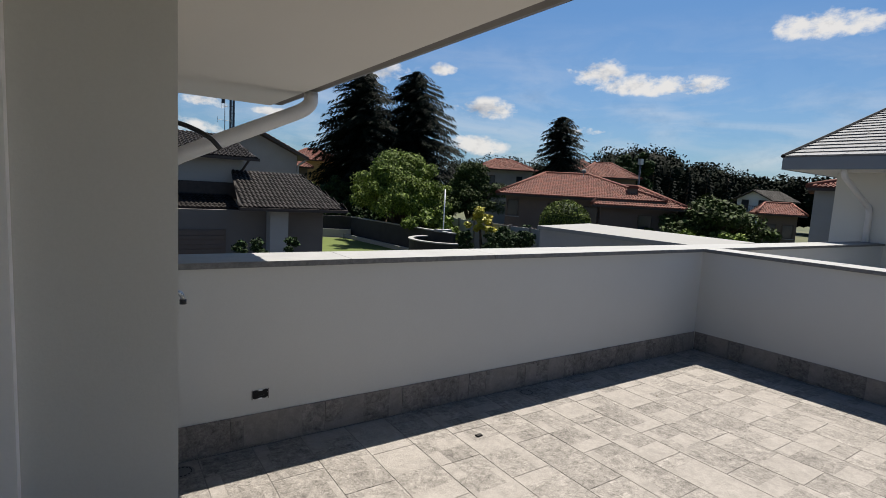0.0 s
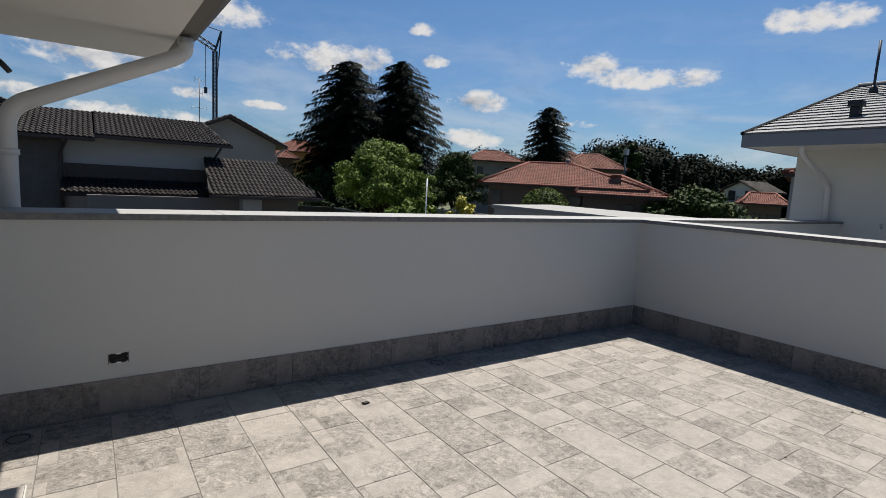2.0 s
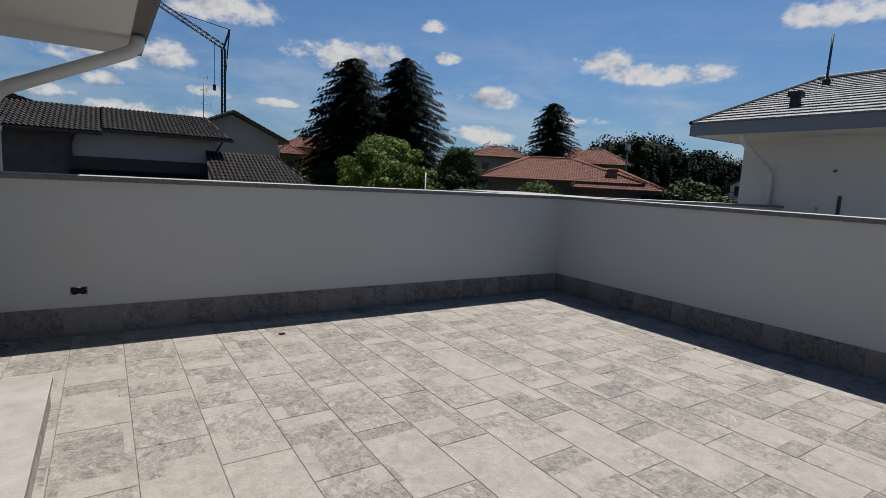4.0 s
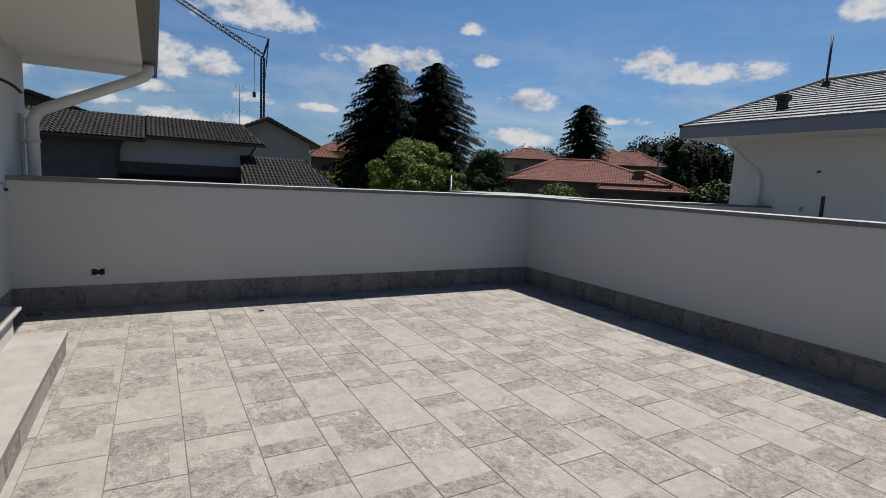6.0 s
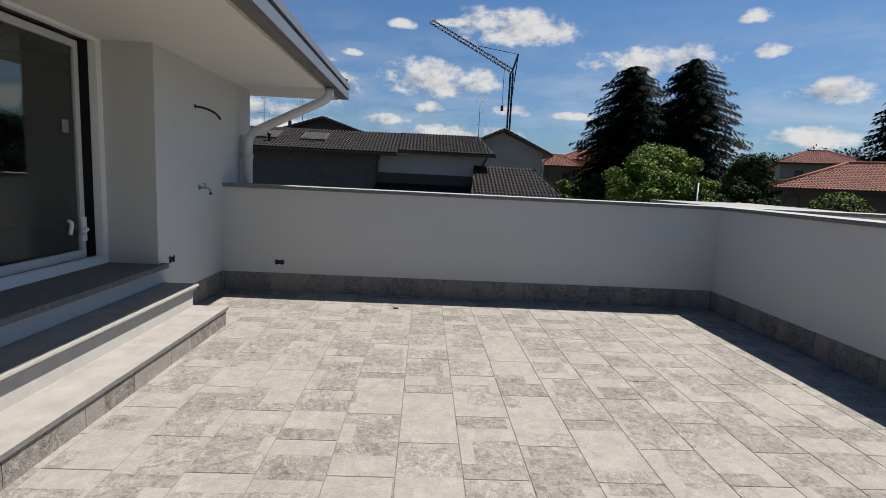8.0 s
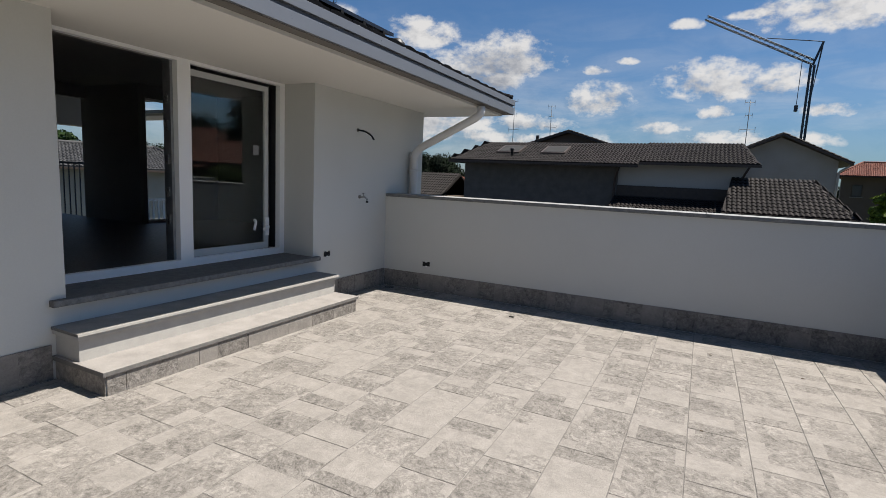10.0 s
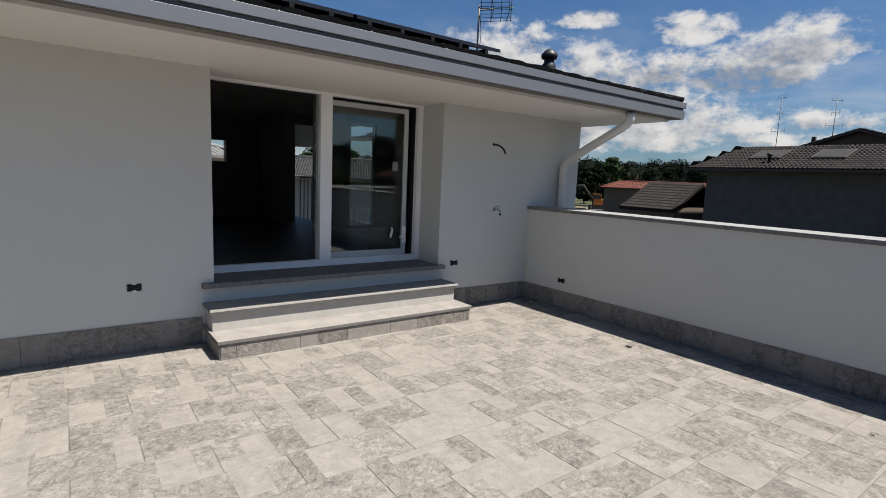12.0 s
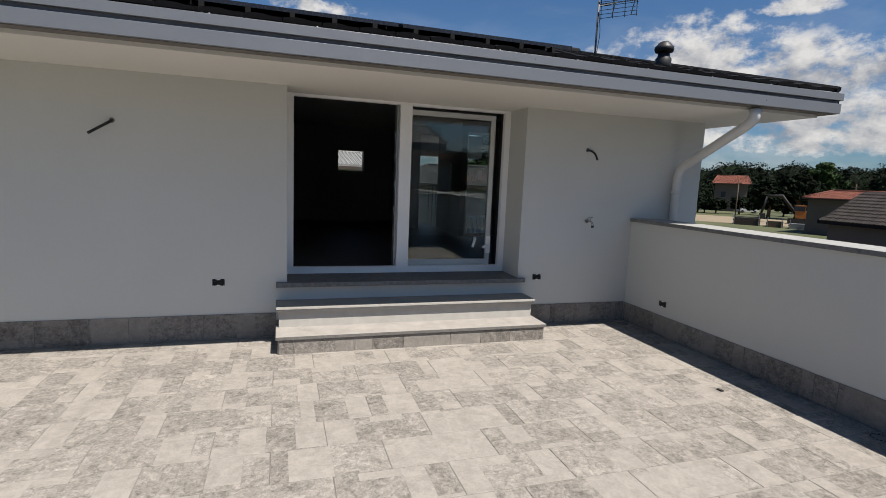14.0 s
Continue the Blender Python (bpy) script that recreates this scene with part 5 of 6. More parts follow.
broadleaf(*at(63.0, 31), 4.0, 2.0, "leaf", 29, "light green hedge shrubs", clumps=14, per=260, size=0.11, name="shrub", low=0.1)
broadleaf(*at(53.6, 110), 17.5, 5.0, "leaf_dark", 30, "tall dark tree on the hill", clumps=44, per=520, size=0.34, low=0.1)


for k, (az, d, h) in enumerate(((55.6, 120, 15.0), (57.2, 128, 13.5), (58.9, 122, 13.0), (60.6, 126, 12.0), (62.4, 118, 10.8), (64.9, 116, 9.2), (66.6, 80, 6.0), (34.6, 120, 10.5), (36.3, 150, 12.0))):
    conifer(*at(az, d), h, 3.4, 90 + k, "dark pointed conifer in the far wood", step=0.7, power=0.75)


def clipped_bush(az, dist):
    px, py, pz = at(az, dist)
    t = thing("clipped_bush", (px, py, pz), "rounded clipped green bush", "shrub")
    rng = np.random.default_rng(40)
    part("stem", tube(bmesh.new(), [(px, py, pz), (px, py, pz + 2.6)], 0.12, 8), M["bark"], t)
    # added solid ball behind the leaves, its dark colour standing in for the crown's inner shade
    bm = bmesh.new()
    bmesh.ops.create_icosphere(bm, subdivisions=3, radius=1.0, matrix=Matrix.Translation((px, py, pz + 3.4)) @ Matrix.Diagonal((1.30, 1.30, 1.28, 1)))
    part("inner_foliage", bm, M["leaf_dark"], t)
    v, f = leaf_cloud(rng, [((px, py, pz + 3.42), (1.38, 1.38, 1.34))], 9000, 0.06, 0.1, 0.78)
    poly_part("crown", v, f, M["leaf_hedge"], t, kind="stuff")


clipped_bush(46.6, 30)
for az, d, h in ((-61.0, 62, 7.5), (-63.5, 64, 8.2), (-66.5, 66, 8.6), (-69.5, 62, 8.0)):
    broadleaf(*at(az, d, (4.76, -2.59)), h, 4.2, "leaf_dark", int(-az), "dark tree behind the grey roof", clumps=20, per=300, size=0.24, low=0.05)
conifer(*at(-66.3, 70, (4.76, -2.59)), 12.5, 4.2, 93, "dark spruce behind the grey roof", step=0.4)
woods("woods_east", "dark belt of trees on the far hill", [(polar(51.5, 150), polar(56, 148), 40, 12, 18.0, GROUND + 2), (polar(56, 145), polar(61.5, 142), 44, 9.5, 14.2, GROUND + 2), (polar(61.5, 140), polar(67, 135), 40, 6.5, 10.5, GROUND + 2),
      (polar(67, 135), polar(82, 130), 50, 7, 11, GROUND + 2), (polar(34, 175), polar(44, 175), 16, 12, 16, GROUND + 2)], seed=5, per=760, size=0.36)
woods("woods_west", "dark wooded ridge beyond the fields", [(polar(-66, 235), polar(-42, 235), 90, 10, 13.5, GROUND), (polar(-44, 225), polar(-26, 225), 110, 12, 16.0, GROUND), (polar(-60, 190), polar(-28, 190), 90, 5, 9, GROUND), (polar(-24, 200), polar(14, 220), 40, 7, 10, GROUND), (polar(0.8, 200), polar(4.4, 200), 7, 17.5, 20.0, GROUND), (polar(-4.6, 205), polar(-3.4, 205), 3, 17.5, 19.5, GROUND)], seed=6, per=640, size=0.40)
patch("field_earth", [polar(-60, 90, e2), polar(-60, 113, e2), polar(-36, 113, e2), polar(-36, 90, e2)], "dirt", "strip of bare pale earth", 0.02)


# ---- crane, yard, garden things ----
def crane():
    x, y = 13.5, 66.5
    top, foot = 15.7, GROUND
    t = thing("tower_crane", (x, y, foot), "dark steel self-erecting tower crane with a raised jib", "crane")

    def lattice(nm, a, b, w, label="", chord=0.16):
        a, b = Vector(a), Vector(b)
        d = (b - a).normalized()
        s = d.cross(Vector((0, 1, 0))).normalized() * w
        o = d.cross(s).normalized() * w
        bm = bmesh.new()
        corners = (s + o, s - o, -s - o, -s + o)
        for c in corners:
            tube(bm, [a + c, b + c], w * chord, 5)
        n = max(2, int((b - a).length / (w * 2.4)))
        for k in range(n):
            p, q = a + (b - a) * (k / n), a + (b - a) * ((k + 1) / n)
            for i in range(4):
                tube(bm, [p + corners[i], q + corners[(i + 1) % 4]], w * 0.09, 4)
        return part(nm, bm, M["crane"], t, label)

    lattice("mast", (x, y, foot), (x, y, top), 0.17, "dark lattice mast", 0.6)
    tip = (2.6, 67.0, 21.7)
    lattice("jib", (x, y, top + 0.3), tip, 0.23, "dark lattice jib", 0.24)
    apex = (x + 0.7, y, top + 2.4)
    part("a_frame", tube(tube(bmesh.new(), [(x, y, top), apex], 0.12, 6), [(x + 0.4, y, top - 1), apex], 0.07, 6), M["crane"], t)
    mid = Vector((x, y, top + 0.3)).lerp(Vector(tip), 0.42) + Vector((0, 0, 0.5))
    part("stay", tube(bmesh.new(), [apex, mid], 0.05, 5), M["crane"], t)
    part("counter_stay", tube(bmesh.new(), [apex, (x + 0.22, y, top - 3.5)], 0.04, 5), M["crane"], t)
    hk = (x - 1.0, y, top + 0.6)
    line = part("hoist_rope", tube(bmesh.new(), [hk, (hk[0], hk[1], top - 4.2)], 0.035, 5), M["crane"], t)
    part("hook_block", boxed(hk[0] - 0.18, hk[0] + 0.18, y - 0.1, y + 0.1, top - 4.9, top - 4.2, bevel=0.05), M["crane"], line)


crane()


def excavator(az, dist):
    px, py = polar(az, dist, e2)
    q = facing(px, py, 40)
    t = thing("excavator", (px, py, GROUND), "orange tracked excavator on bare earth", "excavator")
    g = GROUND
    for v in (0.0, 1.9):
        part("track", prism(bmesh.new(), q, -1.9, 1.9, v, v + 0.6, g + 0.02, g + 0.85), M["rubber"], t)
    part("body", prism(bmesh.new(), q, -1.0, 2.2, 0.1, 2.4, g + 0.95, g + 2.0), M["orange"], t)
    cab = part("cab", prism(bmesh.new(), q, -1.2, 0.3, 0.1, 1.2, g + 2.0, g + 3.0), M["orange"], t)
    part("cab_window", prism(bmesh.new(), q, -1.25, 0.2, 0.06, 0.1, g + 2.1, g + 2.85), M["window_dark"], cab)
    part("boom", tube(bmesh.new(), [q(-1.0, 1.6, g + 1.7), q(-3.0, 1.6, g + 4.4), q(-5.0, 1.6, g + 4.2)], 0.22, 8), M["rubber"], t)
    part("stick", tube(bmesh.new(), [q(-5.0, 1.6, g + 4.2), q(-5.6, 1.6, g + 1.4)], 0.17, 8), M["rubber"], t)
    part("bucket", prism(bmesh.new(), q, -5.9, -5.0, 1.0, 2.2, g + 0.5, g + 1.4), M["rubber"], t)


def parked_car(az, dist, yaw):
    px, py = polar(az, dist, e2)
    q = facing(px, py, yaw)
    g = GROUND
    t = thing("car", (px, py, g), "silver car parked in the field", "car")
    bm = bmesh.new()
    prof = [(-2.1, 0.35), (2.1, 0.35), (2.1, 0.8), (1.2, 0.95), (0.5, 1.42), (-1.1, 1.45), (-1.8, 0.98), (-2.1, 0.9)]
    a = [bm.verts.new(q(u, 0.0, g + z)) for u, z in prof]
    b = [bm.verts.new(q(u, 1.7, g + z)) for u, z in prof]
    bm.faces.new(a)
    bm.faces.new(b[::-1])
    for k in range(len(prof)):
        bm.faces.new((a[k], a[(k + 1) % len(prof)], b[(k + 1) % len(prof)], b[k]))
    part("body", bm, M["car"], t)
    part("side_window", prism(bmesh.new(), q, -1.2, 0.5, -0.01, 0.0, g + 0.98, g + 1.35), M["window_dark"], t)
    for u in (-1.3, 1.3):
        for v in (0.0, 1.5):
            part("wheel", tube(bmesh.new(), [q(u, v - 0.02, g + 0.32), q(u, v + 0.22, g + 0.32)], 0.32, 14), M["rubber"], t)


def timber_stack(az, dist, w, h, mat, label):
    px, py = polar(az, dist, e2)
    q = facing(px, py, 42)
    t = thing("material_stack", (px, py, GROUND), label, "building materials")
    for k in range(4):
        part("board", prism(bmesh.new(), q, -w / 2 + 0.1 * (k % 2), w / 2, 0, 1.1, GROUND + h * k / 4, GROUND + h * (k + 1) / 4 - 0.03), M[mat], t)
    for u in (-w / 2 + 0.1, w / 2 - 0.2):
        part("post", prism(bmesh.new(), q, u, u + 0.1, -0.1, -0.02, GROUND, GROUND + h + 0.5), M["galv"], t)


excavator(-37.5, 98)
parked_car(-41.8, 135, 60)
timber_stack(-41.9, 86, 3.4, 1.1, "wood_dark", "stack of dark timber on the building yard")
timber_stack(-39.6, 85, 2.0, 0.9, "bark", "pile of boards on the building yard")
timber_stack(-36.8, 84, 5.0, 0.8, "galv", "grey scaffolding stack on the building yard")
broadleaf(*at(-38.0, 115, e2), 10.5, 4.2, "leaf_wood", 61, "dark round tree beside the farm house", clumps=34, per=300, size=0.35, low=0.0)
broadleaf(*at(-40.2, 112, e2), 8.0, 3.6, "leaf_wood", 62, "dark tree beside the farm house", clumps=34, per=300, size=0.35, low=0.0)
broadleaf(*at(-45.6, 122, e2), 3.6, 3.0, "leaf_wood", 64, "dark shrubs in front of the farm house", clumps=16, per=220, size=0.28, name="shrub", low=0.0)
broadleaf(*at(-39.0, 128, e2), 4.2, 3.4, "leaf_wood", 65, "dark hedge shrubs along the field", clumps=16, per=220, size=0.28, name="shrub", low=0.0)
broadleaf(*at(-36.4, 150, e2), 13.0, 5.5, "leaf_dark", 63, "round green tree on the wooded ridge", clumps=22, per=260, size=0.45)
for k, (az, d, h) in enumerate(((-46.2, 124, 4.6), (-44.6, 122, 4.0), (-42.6, 124, 4.4), (-40.8, 126, 4.8))):
    broadleaf(*at(az, d, e2), h, 2.6, "leaf_wood", 110 + k, "dark bushes in front of the farm house", clumps=14, per=220, size=0.28, name="shrub", low=0.0)
for az, d in ((-42.9, 86), (-34.0, 90)):
    px, py = polar(az, d, e2)
    tp = thing("utility_pole", (px, py, GROUND), "grey wooden utility pole in the field", "pole", "utility poles in the field")
    part("pole", tube(bmesh.new(), [(px, py, GROUND), (px, py, GROUND + 6.4)], [0.09, 0.06], 8), M["bark"], tp)
    part("crossarm", boxed(px - 0.5, px + 0.5, py - 0.05, py + 0.05, GROUND + 5.9, GROUND + 6.0), M["bark"], tp)


def garden():
    a, b = polar(23.3, 50.5), polar(34.5, 36.5)
    q = facing(a[0], a[1], math.degrees(math.atan2(b[1] - a[1], b[0] - a[0])))
    ln = math.hypot(b[0] - a[0], b[1] - a[1])
    w = tagged(new("garden_wall", as_mesh("garden_wall", prism(bmesh.new(), q, 0, ln, 0, 0.25, GROUND, GROUND + 1.9), M["black_fence"])), "dark screened garden wall round the lawn", "wall", kind="structure")
    part("wall_coping", prism(bmesh.new(), q, -0.05, ln + 0.05, -0.05, 0.3, GROUND + 1.902, GROUND + 1.98), M["coping"], w)
    part("kerb", prism(bmesh.new(), q, 0, ln, -0.9, -0.7, GROUND, GROUND + 0.35), M["coping"], w)
    c, d = polar(17.0, 51), polar(23.3, 50.5)
    q = facing(c[0], c[1], math.degrees(math.atan2(d[1] - c[1], d[0] - c[0])))
    ln = math.hypot(d[0] - c[0], d[1] - c[1])
    w = tagged(new("garden_wall", as_mesh("garden_wall", prism(bmesh.new(), q, 0, ln, 0, 0.25, GROUND, GROUND + 2.0), M["black_fence"])), "dark hedge-covered wall behind the lawn", "wall", kind="structure")
    part("kerb", prism(bmesh.new(), q, 0, ln, -0.6, -0.2, GROUND, GROUND + 0.75), M["plaster_far"], w)
    px, py = polar(33.4, 38)
    p = thing("flag_pole", (px, py, GROUND), "white pole beside the garden wall", "pole")
    part("pole", tube(bmesh.new(), [(px, py, GROUND), (px, py, GROUND + 5.1)], 0.045, 8), M["pvc"], p)
    part("foot", boxed(px - 0.6, px + 0.6, py - 0.3, py + 0.3, GROUND + 1.9, GROUND + 2.1), M["coping"], p)
    px, py = polar(54.1, 60)
    p = thing("street_lamp", (px, py, GROUND), "dark street lamp with a pale square head", "lamp")
    part("pole", tube(bmesh.new(), [(px, py, GROUND), (px, py, 6.0)], 0.09, 8), M["crane"], p)
    part("head", boxed(px - 0.22, px + 0.22, py - 0.2, py + 0.2, 6.0, 6.62), M["galv"], p)
    px, py = polar(48.4, 45)
    p = thing("satellite_dish", (px, py, 3.6), "grey satellite dish on the red roof", "satellite dish")
    part("mast", tube(bmesh.new(), [(px, py, 3.2), (px, py, 4.2)], 0.03, 6), M["galv"], p)
    bm = lathe(bmesh.new(), [(0.20, 0.0), (0.16, -0.04), (0.09, -0.06), (0.02, -0.07)], (0, 0, 0), 18)
    bmesh.ops.transform(bm, matrix=look((px, py, 4.25), (px - 5, py - 6, 7.0)), verts=bm.verts[:])
    part("dish", bm, M["aerial"], p)


def pier(x, y, top):
    t = thing("garden_pier", (x, y, GROUND), "grey garden pier with a white cap", "pier")
    part("shaft", boxed(x - 0.07, x + 0.07, y - 0.07, y + 0.07, GROUND, top - 0.05), M["grey_wall"], t)
    part("cap", boxed(x - 0.10, x + 0.10, y - 0.10, y + 0.10, top - 0.05, top, bevel=0.008), M["pvc"], t, "white pier cap")


def curved_wall():
    """The dark ramp wall that curls round by the white pole, with its pale coping."""
    cx, cy = polar(34.3, 36.5)
    w = tagged(new("ramp_wall"), "dark curved ramp wall with a pale coping", "wall", kind="structure")
    w.location = (cx, cy, GROUND)
    for nm, r0, r1, z0, z1, mat in (("wall_face", 2.75, 3.0, GROUND, -1.56, "black_fence"), ("wall_coping", 2.69, 3.06, -1.558, -1.48, "coping")):
        bm = bmesh.new()
        rings = []
        for k in range(19):
            a = radians(95 + 150 * k / 18)
            rings.append([bm.verts.new((cx + r * math.cos(a), cy + r * math.sin(a), z)) for r, z in ((r0, z0), (r1, z0), (r1, z1), (r0, z1))])
        for p, q in zip(rings, rings[1:]):
            for k in range(4):
                bm.faces.new((p[k], p[(k + 1) % 4], q[(k + 1) % 4], q[k]))
        bm.faces.new(rings[0][::-1])
        bm.faces.new(rings[-1])
        part(nm, bm, M[mat], w)
    # grey panel fence of the bungalow's garden
    a, b = polar(33.6, 43.5), polar(45.5, 33.5)
    q = facing(a[0], a[1], math.degrees(math.atan2(b[1] - a[1], b[0] - a[0])))
    ln = math.hypot(b[0] - a[0], b[1] - a[1])
    f = tagged(new("garden_fence"), "weathered concrete panel fence below the bungalow", "fence", kind="structure")
    f.location = (a[0], a[1], GROUND)
    count = int(ln / 2.0)
    for k in range(count):
        u = ln * k / count
        part("fence_panel", prism(bmesh.new(), q, u + 0.1, u + ln / count - 0.1, 0, 0.08, GROUND, GROUND + 2.75), M["plaster_grey"], f)
        part("fence_post", prism(bmesh.new(), q, u - 0.09, u + 0.09, -0.05, 0.14, GROUND, GROUND + 2.85), M["garage"], f)


curved_wall()
pier(0.77, 9.0, 0.78)
garden()
broadleaf(*at(12.6, 20.5), 3.1, 1.0, "leaf_dark", 51, "small cloud-pruned garden tree", clumps=5, per=260, size=0.07, low=0.5)
broadleaf(*at(16.9, 21), 3.0, 0.9, "leaf_dark", 52, "small dark clipped garden tree", clumps=5, per=260, size=0.07, low=0.5)
broadleaf(*at(33.8, 40), 2.6, 1.6, "leaf", 53, "light green shrubs by the white pole", clumps=12, per=220, size=0.13, name="shrub", low=0.1)
broadleaf(*at(35.9, 36), 2.6, 0.9, "leaf_dark", 54, "dark conical garden shrub", clumps=10, per=200, size=0.1, name="shrub", low=0.1)
broadleaf(*at(41.6, 33), 3.3, 1.8, "leaf_dark", 55, "dark green shrubs under the bungalow", clumps=12, per=220, size=0.1, name="shrub", low=0.1)
broadleaf(*at(25.0, 56), 5.5, 3.4, "leaf_dark", 56, "dark understorey tree below the spruces", clumps=20, per=320, size=0.2, low=0.1)
broadleaf(*at(32.2, 55), 6.0, 3.4, "leaf_dark", 57, "dark understorey tree below the spruces", clumps=20, per=320, size=0.2, low=0.1)
broadleaf(*at(18.4, 66), 6.0, 2.6, "leaf", 58, "light green tree beside the ochre house", clumps=18, per=300, size=0.2, low=0.15)
for k, (az, d, h) in enumerate(((19.0, 53, 2.6), (21.5, 53, 3.0), (24.2, 53, 3.4), (27.0, 52, 3.6), (30.5, 48, 3.2), (33.0, 44, 3.4), (37.0, 43, 3.6), (43.5, 38, 3.2))):
    broadleaf(*at(az, d), h, 2.4, "leaf_dark", 70 + k, "dark evergreen shrub beside the garden wall", clumps=12, per=260, size=0.15, name="shrub", low=0.05)
broadleaf(*at(53.6, 52), 6.6, 3.0, "leaf_dark", 59, "dark tree behind the bungalow", clumps=18, per=300, size=0.2, low=0.2)

# ---- small things on the walls and floor ----
def socket_box(name, at_p, axis, label):
    """An open flush box with broken plaster round its mouth, its dark inside a flat black face: axis is the wall's
    normal.
    """
    x, y, z = at_p
    t = thing(name, at_p, label, "socket box", "open socket boxes")
    w, h = 0.056, 0.036
    rng = np.random.default_rng(int(abs(x * 31 + y * 17) * 10))
    n = 20
    bm = bmesh.new()
    ring = []
    for k in range(n):
        a = 2 * math.pi * k / n
        ca, sa = math.cos(a), math.sin(a)
        s = 1.0 / max(abs(ca), abs(sa))
        j = rng.uniform(0.9, 1.1)
        j *= 0.86 if abs(ca) < 0.32 else 1.0
        ring.append((w * min(1, abs(s * ca)) * math.copysign(1, ca) * j, h * min(1, abs(s * sa)) * math.copysign(1, sa) * j))
    to = (lambda u, v, d: (x + d, y + u, z + v)) if axis == "x" else (lambda u, v, d: (x + u, y - d, z + v))
    # flat face on the wall; the shade inside the box is its black colour
    outer = [bm.verts.new(to(u, v, 0.003)) for u, v in ring]
    bm.faces.new(outer)
    part("cavity", bm, M["hole"], t)
    for u, v, du in ((-0.5, 0.3, 0.35), (0.35, -0.35, 0.4), (-0.1, -0.5, 0.2)):
        bm = bmesh.new()
        a, b = to((u - du * 0.5) * w, v * h, 0.004), to((u + du * 0.5) * w, (v + 0.2) * h, 0.006)
        tube(bm, [a, b], 0.004, 6)
        part("conduit_end", bm, M["conduit"], t)
    for sgn in (-1, 1):
        bm = tube(bmesh.new(), [to(sgn * w * 1.02, -h, 0.003), to(sgn * w * 1.02, h, 0.003)], 0.003, 6)
        part("box_edge", bm, M["grout"], t)
    for sgn in (-1, 1):
        bm = tube(bmesh.new(), [to(-w * 0.22, sgn * h * 0.86, 0.004), to(w * 0.22, sgn * h * 0.86, 0.004)], 0.006, 6)
        part("screw_lug", bm, M["pvc"], t)


socket_box("socket_box", (WALL_X, -1.33, 0.605), "x", "open electrical box in the white house wall")
socket_box("socket_box", (WALL_X, 2.33, 0.603), "x", "open electrical box beside the door reveal")
socket_box("socket_box", (0.955, NORTH, 0.385), "y", "open electrical box in the white parapet")
socket_box("socket_box", (WALL_X, -4.3, 0.605), "x", "open electrical box in the white house wall")


def conduit(path, label):
    t = thing("cable_conduit", path[0], label, "conduit")
    part("hose", tube(bmesh.new(), bend(path, 0.07, 6), 0.0125, 10), M["conduit"], t)
    bm = bmesh.new()
    x, y, z = path[0]
    tube(bm, [(x + 0.001, y, z), (x + 0.004, y, z)], 0.024, 12)
    part("collar", bm, M["grout"], t)


conduit([(WALL_X, -2.23, 2.178), (WALL_X + 0.09, -2.30, 2.11), (WALL_X + 0.18, -2.375, 2.04)], "black corrugated cable stub sticking out of the wall")
conduit([(WALL_X, 2.92, 2.192), (WALL_X + 0.12, 2.905, 2.178), (WALL_X + 0.24, 2.885, 2.125), (WALL_X + 0.29, 2.875, 2.065)], "black corrugated cable stub bent downward")


def tap():
    x, y, z = WALL_X, 2.99, 1.315
    t = thing("garden_tap", (x, y, z), "small chromed garden tap on the house wall", "tap")
    part("rosette", tube(bmesh.new(), [(x, y, z), (x + 0.008, y, z)], 0.028, 14), M["chrome"], t)
    part("body", tube(bmesh.new(), bend([(x + 0.006, y, z), (x + 0.09, y, z), (x + 0.125, y, z - 0.02), (x + 0.13, y, z - 0.055)], 0.03), 0.013, 12), M["chrome"], t)
    part("spindle", tube(bmesh.new(), [(x + 0.07, y, z + 0.01), (x + 0.07, y, z + 0.045)], 0.008, 10), M["chrome"], t)
    part("lever", tube(bmesh.new(), [(x + 0.07, y - 0.035, z + 0.047), (x + 0.07, y + 0.035, z + 0.047)], 0.007, 8), M["chrome"], t)
    part("nozzle", lathe(bmesh.new(), [(0.013, -0.075), (0.017, -0.075), (0.017, -0.05), (0.013, -0.05)], (x + 0.13, y, z), 12), M["conduit"], t)


tap()


def floor_drain(x, y):
    t = thing("floor_drain", (x, y, 0), "round slotted drain cover in the tiled floor", "drain")
    part("cover", lathe(bmesh.new(), [(0.075, 0.0005), (0.075, 0.002), (0.070, 0.003)], (x, y, 0), 24), M["grout"], t)
    # no openings are cut: black bars carry the slots' shade as colour
    for k in range(14):
        a = 2 * math.pi * k / 14
        c, s = math.cos(a), math.sin(a)
        bm = bmesh.new()
        tube(bm, [(x + c * 0.056 - s * 0.008, y + s * 0.056 + c * 0.008, 0.0025), (x + c * 0.056 + s * 0.008, y + s * 0.056 - c * 0.008, 0.0025)], 0.004, 6)
        part("slot", bm, M["hole"], t)


floor_drain(0.43, 3.52)
floor_drain(3.47, 3.52)


def scrap(x, y, s, label, mat="hole"):
    t = thing("debris", (x, y, 0), label, "debris", "scraps on the tiled floor")
    rng = np.random.default_rng(int(x * 100))
    bm = box(bmesh.new(), x - s, x + s, y - s * 0.6, y + s * 0.6, 0.0, s * 0.5, bevel=s * 0.1)
    for v in bm.verts:
        v.co += Vector((*(rng.normal(size=2) * s * 0.12), 0))
    part("lump", bm, M[mat], t)
    part("flake", boxed(x + s * 0.2, x + s * 1.3, y - s * 0.2, y + s * 0.3, 0.001, s * 0.3), M[mat], t)


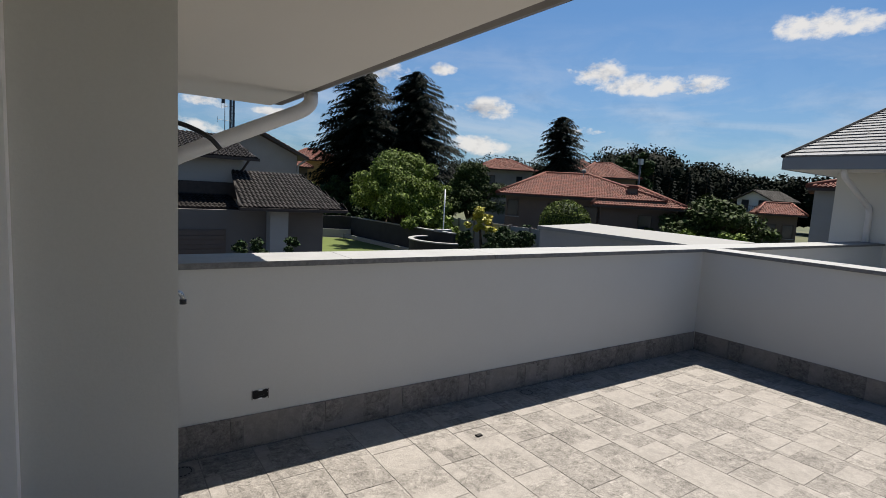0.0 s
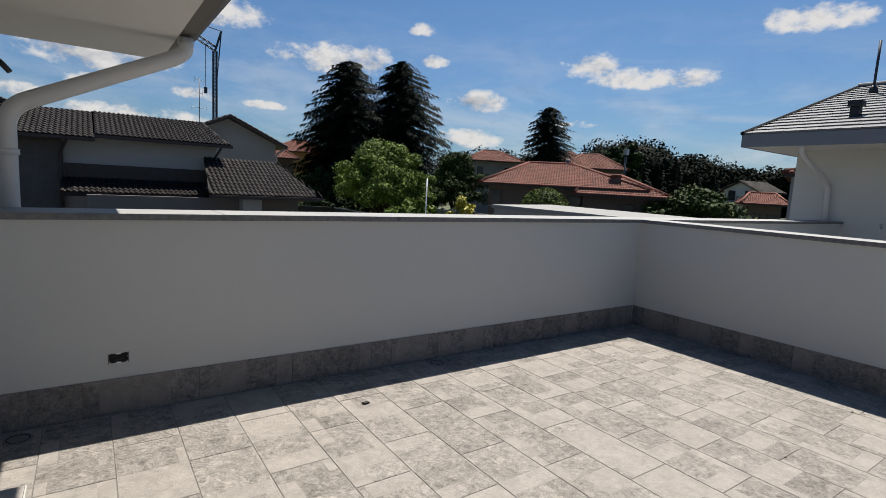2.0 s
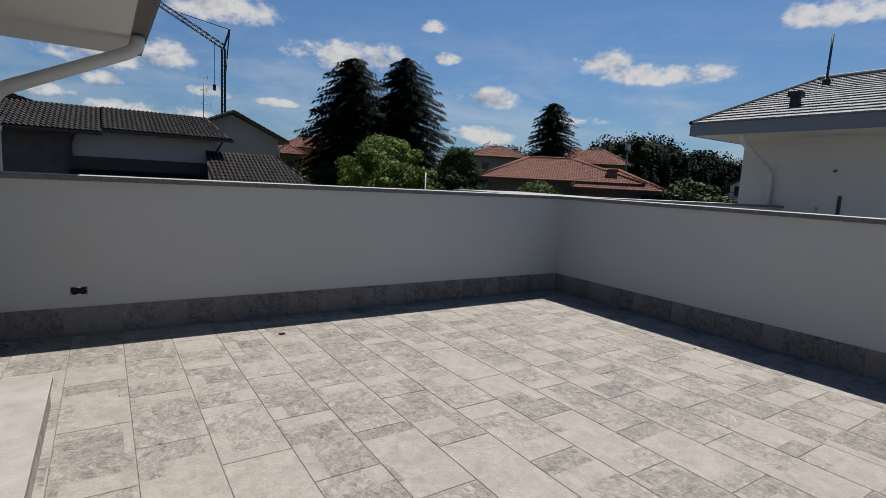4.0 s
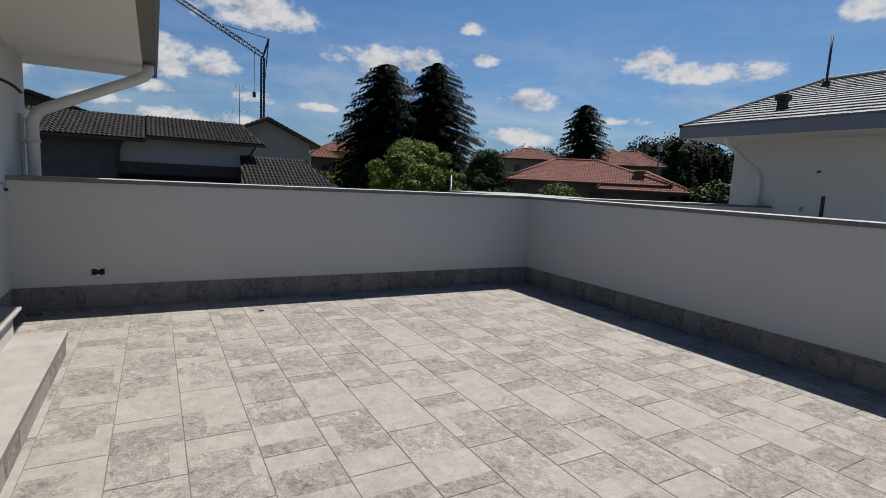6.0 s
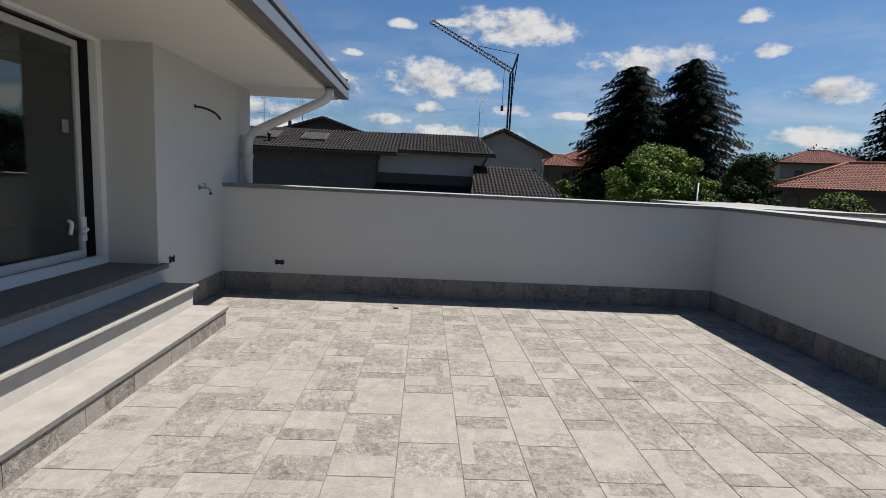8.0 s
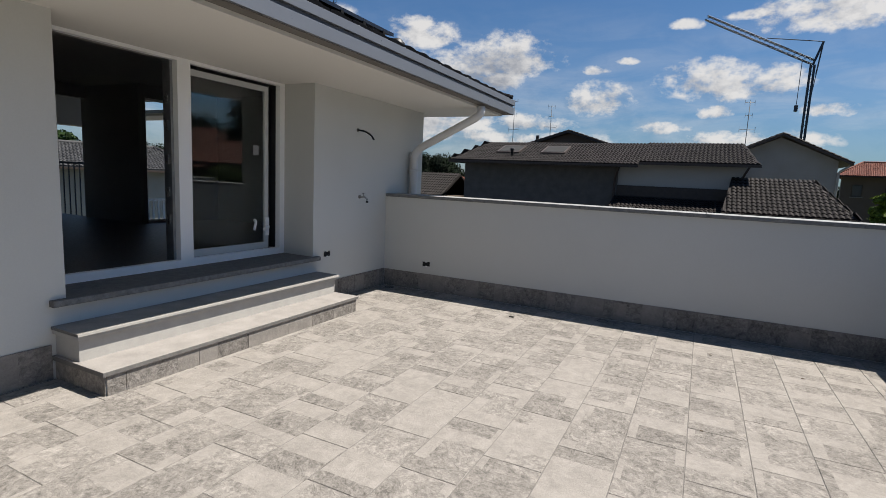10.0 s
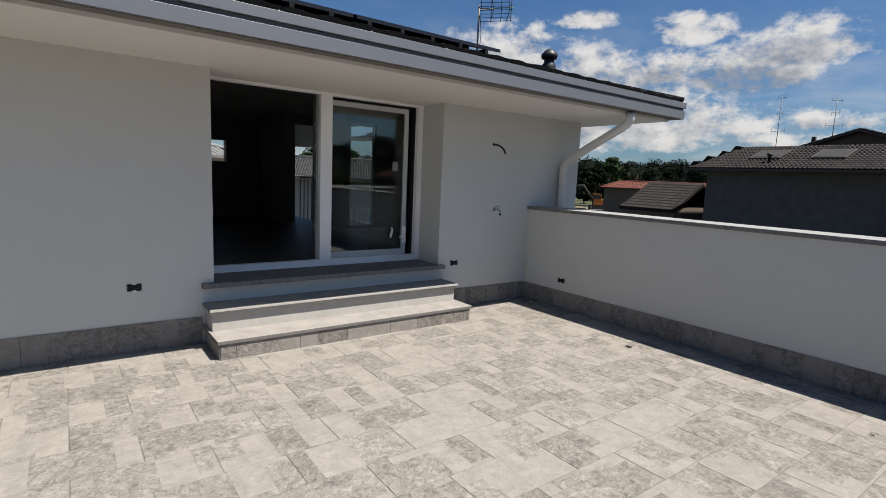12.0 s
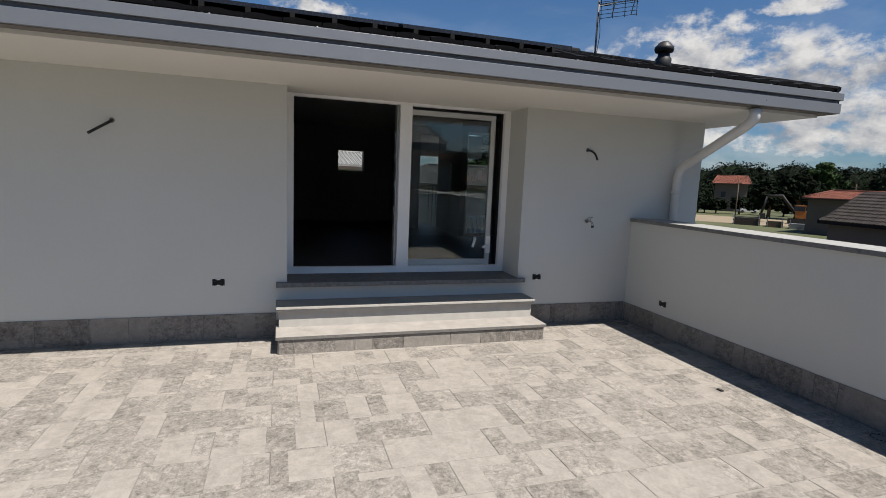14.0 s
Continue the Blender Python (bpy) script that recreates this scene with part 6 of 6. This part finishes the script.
scrap(2.49, 3.02, 0.024, "small dark scrap of rubbish on the tiles")
scrap(4.62, 2.86, 0.010, "small brown crumb on the tiles", "bark")
scrap(5.35, 2.62, 0.010, "small brown crumb on the tiles", "bark")
scrap(5.9, 1.05, 0.012, "small dark crumb on the tiles", "bark")
scrap(4.55, 1.0, 0.009, "small grey crumb on the tiles", "bark")


# ---- tiles of the terrace, one object each ----
def tile_mesh(x0, x1, y0, y1, z0=-0.010, z1=0.0, ch=0.0025):
    """A tile with a small chamfer, in its own coordinates."""
    vs, fs = [], []
    for x, y, z in ((x0, y0, z0), (x1, y0, z0), (x1, y1, z0), (x0, y1, z0), (x0, y0, z1 - ch), (x1, y0, z1 - ch), (x1, y1, z1 - ch), (x0, y1, z1 - ch),
                    (x0 + ch, y0 + ch, z1), (x1 - ch, y0 + ch, z1), (x1 - ch, y1 - ch, z1), (x0 + ch, y1 - ch, z1)):
        vs.append((x, y, z))
    for a in (0, 4):
        for k in range(4):
            fs.append((a + k, a + (k + 1) % 4, a + 4 + (k + 1) % 4, a + 4 + k))
    fs.append((8, 9, 10, 11))
    return poly_mesh("tile", vs, fs, M["tile"])


def lay_floor():
    gap = 0.0023
    whole = tile_mesh(-TILE_W / 2 + gap, TILE_W / 2 - gap, -TILE_L / 2 + gap, TILE_L / 2 - gap)
    edge = 0.012
    k = math.floor((WALL_X - JOINT_X) / TILE_W)
    while JOINT_X + k * TILE_W < EAST - edge - 0.02:
        cx = JOINT_X + (k + 0.5) * TILE_W
        first = 0.29 + (0.0 if k % 2 else TILE_L / 2)
        j = math.floor((SOUTH - first) / TILE_L)
        while first + j * TILE_L < NORTH - edge - 0.02:
            cy = first + (j + 0.5) * TILE_L
            x0, x1 = max(cx - TILE_W / 2, WALL_X + edge), min(cx + TILE_W / 2, EAST - edge)
            y0, y1 = max(cy - TILE_L / 2, SOUTH + edge), min(cy + TILE_L / 2, NORTH - edge)
            j += 1
            if x1 - x0 < 0.02 or y1 - y0 < 0.02:
                continue
            cut = x1 - x0 < TILE_W - 0.001 or y1 - y0 < TILE_L - 0.001
            me = tile_mesh(x0 - cx + gap, x1 - cx - gap, y0 - cy + gap, y1 - cy - gap) if cut else whole
            ob = new("tile", me)
            ob.location = (cx, cy, random.uniform(-0.0006, 0.0))
            ob.parent = floor_thing
        k += 1


def skirting(name, cuts, axis, at_w, height=0.245):
    """Upright tiles along the foot of a wall. axis: the wall's run; at_w: its face and the side it shows."""
    face, side = at_w
    t = 0.010
    lo, hi = cuts[0], cuts[-1]
    q = (lambda a, b, d0, d1, z0, z1: boxed(a, b, min(face + side * d0, face + side * d1), max(face + side * d0, face + side * d1), z0, z1)) if axis == "x" else \
        (lambda a, b, d0, d1, z0, z1: boxed(min(face + side * d0, face + side * d1), max(face + side * d0, face + side * d1), a, b, z0, z1))
    back = setting(name, q(lo, hi, 0.0, 0.004, 0.0, height - 0.004), M["grout"], "grey stone-look skirting tiles along the wall", "skirting")
    for a, b in zip(cuts, cuts[1:]):
        a, b = a + 0.002, b - 0.002
        mid, w = (a + b) / 2, (b - a)
        # built flat so that its pattern runs along the wall, then stood up
        me = tile_mesh(-height / 2 + 0.001, height / 2, -w / 2, w / 2, 0.0, t - 0.004, 0.0015)
        ob = new("tile", me)
        d = face + side * 0.004
        if axis == "x":
            m = Matrix(((0, 1, 0, mid), (0, 0, side, d), (1, 0, 0, height / 2), (0, 0, 0, 1)))
        else:
            m = Matrix(((0, 0, side, d), (0, 1, 0, mid), (1, 0, 0, height / 2), (0, 0, 0, 1)))
        if m.determinant() < 0:
            m = m @ Matrix.Diagonal((1, -1, 1, 1))
        ob.matrix_world = m
        ob.parent = back


lay_floor()
skirting("baseboard_north", [0.25, 0.75, 1.45, 2.14, 2.85, 3.05, 3.56, 4.27, 4.98, 5.69, 6.4, 6.608], "x", (NORTH, -1))
skirting("baseboard_east", [3.648, 3.2, 2.49, 1.78, 1.07, 0.55, 0.15, -0.35, -1.06, -1.77, -2.48, -3.2, -3.9, -4.6, SOUTH][::-1], "y", (EAST, -1))
skirting("baseboard_house_a", [-5.0, -4.33, -3.62, -2.95, -2.5, -2.16, -1.48, -0.765], "y", (WALL_X, 1), 0.265)
skirting("baseboard_house_b", [2.16, 2.62, 2.91, 3.45, 3.648], "y", (WALL_X, 1), 0.25)
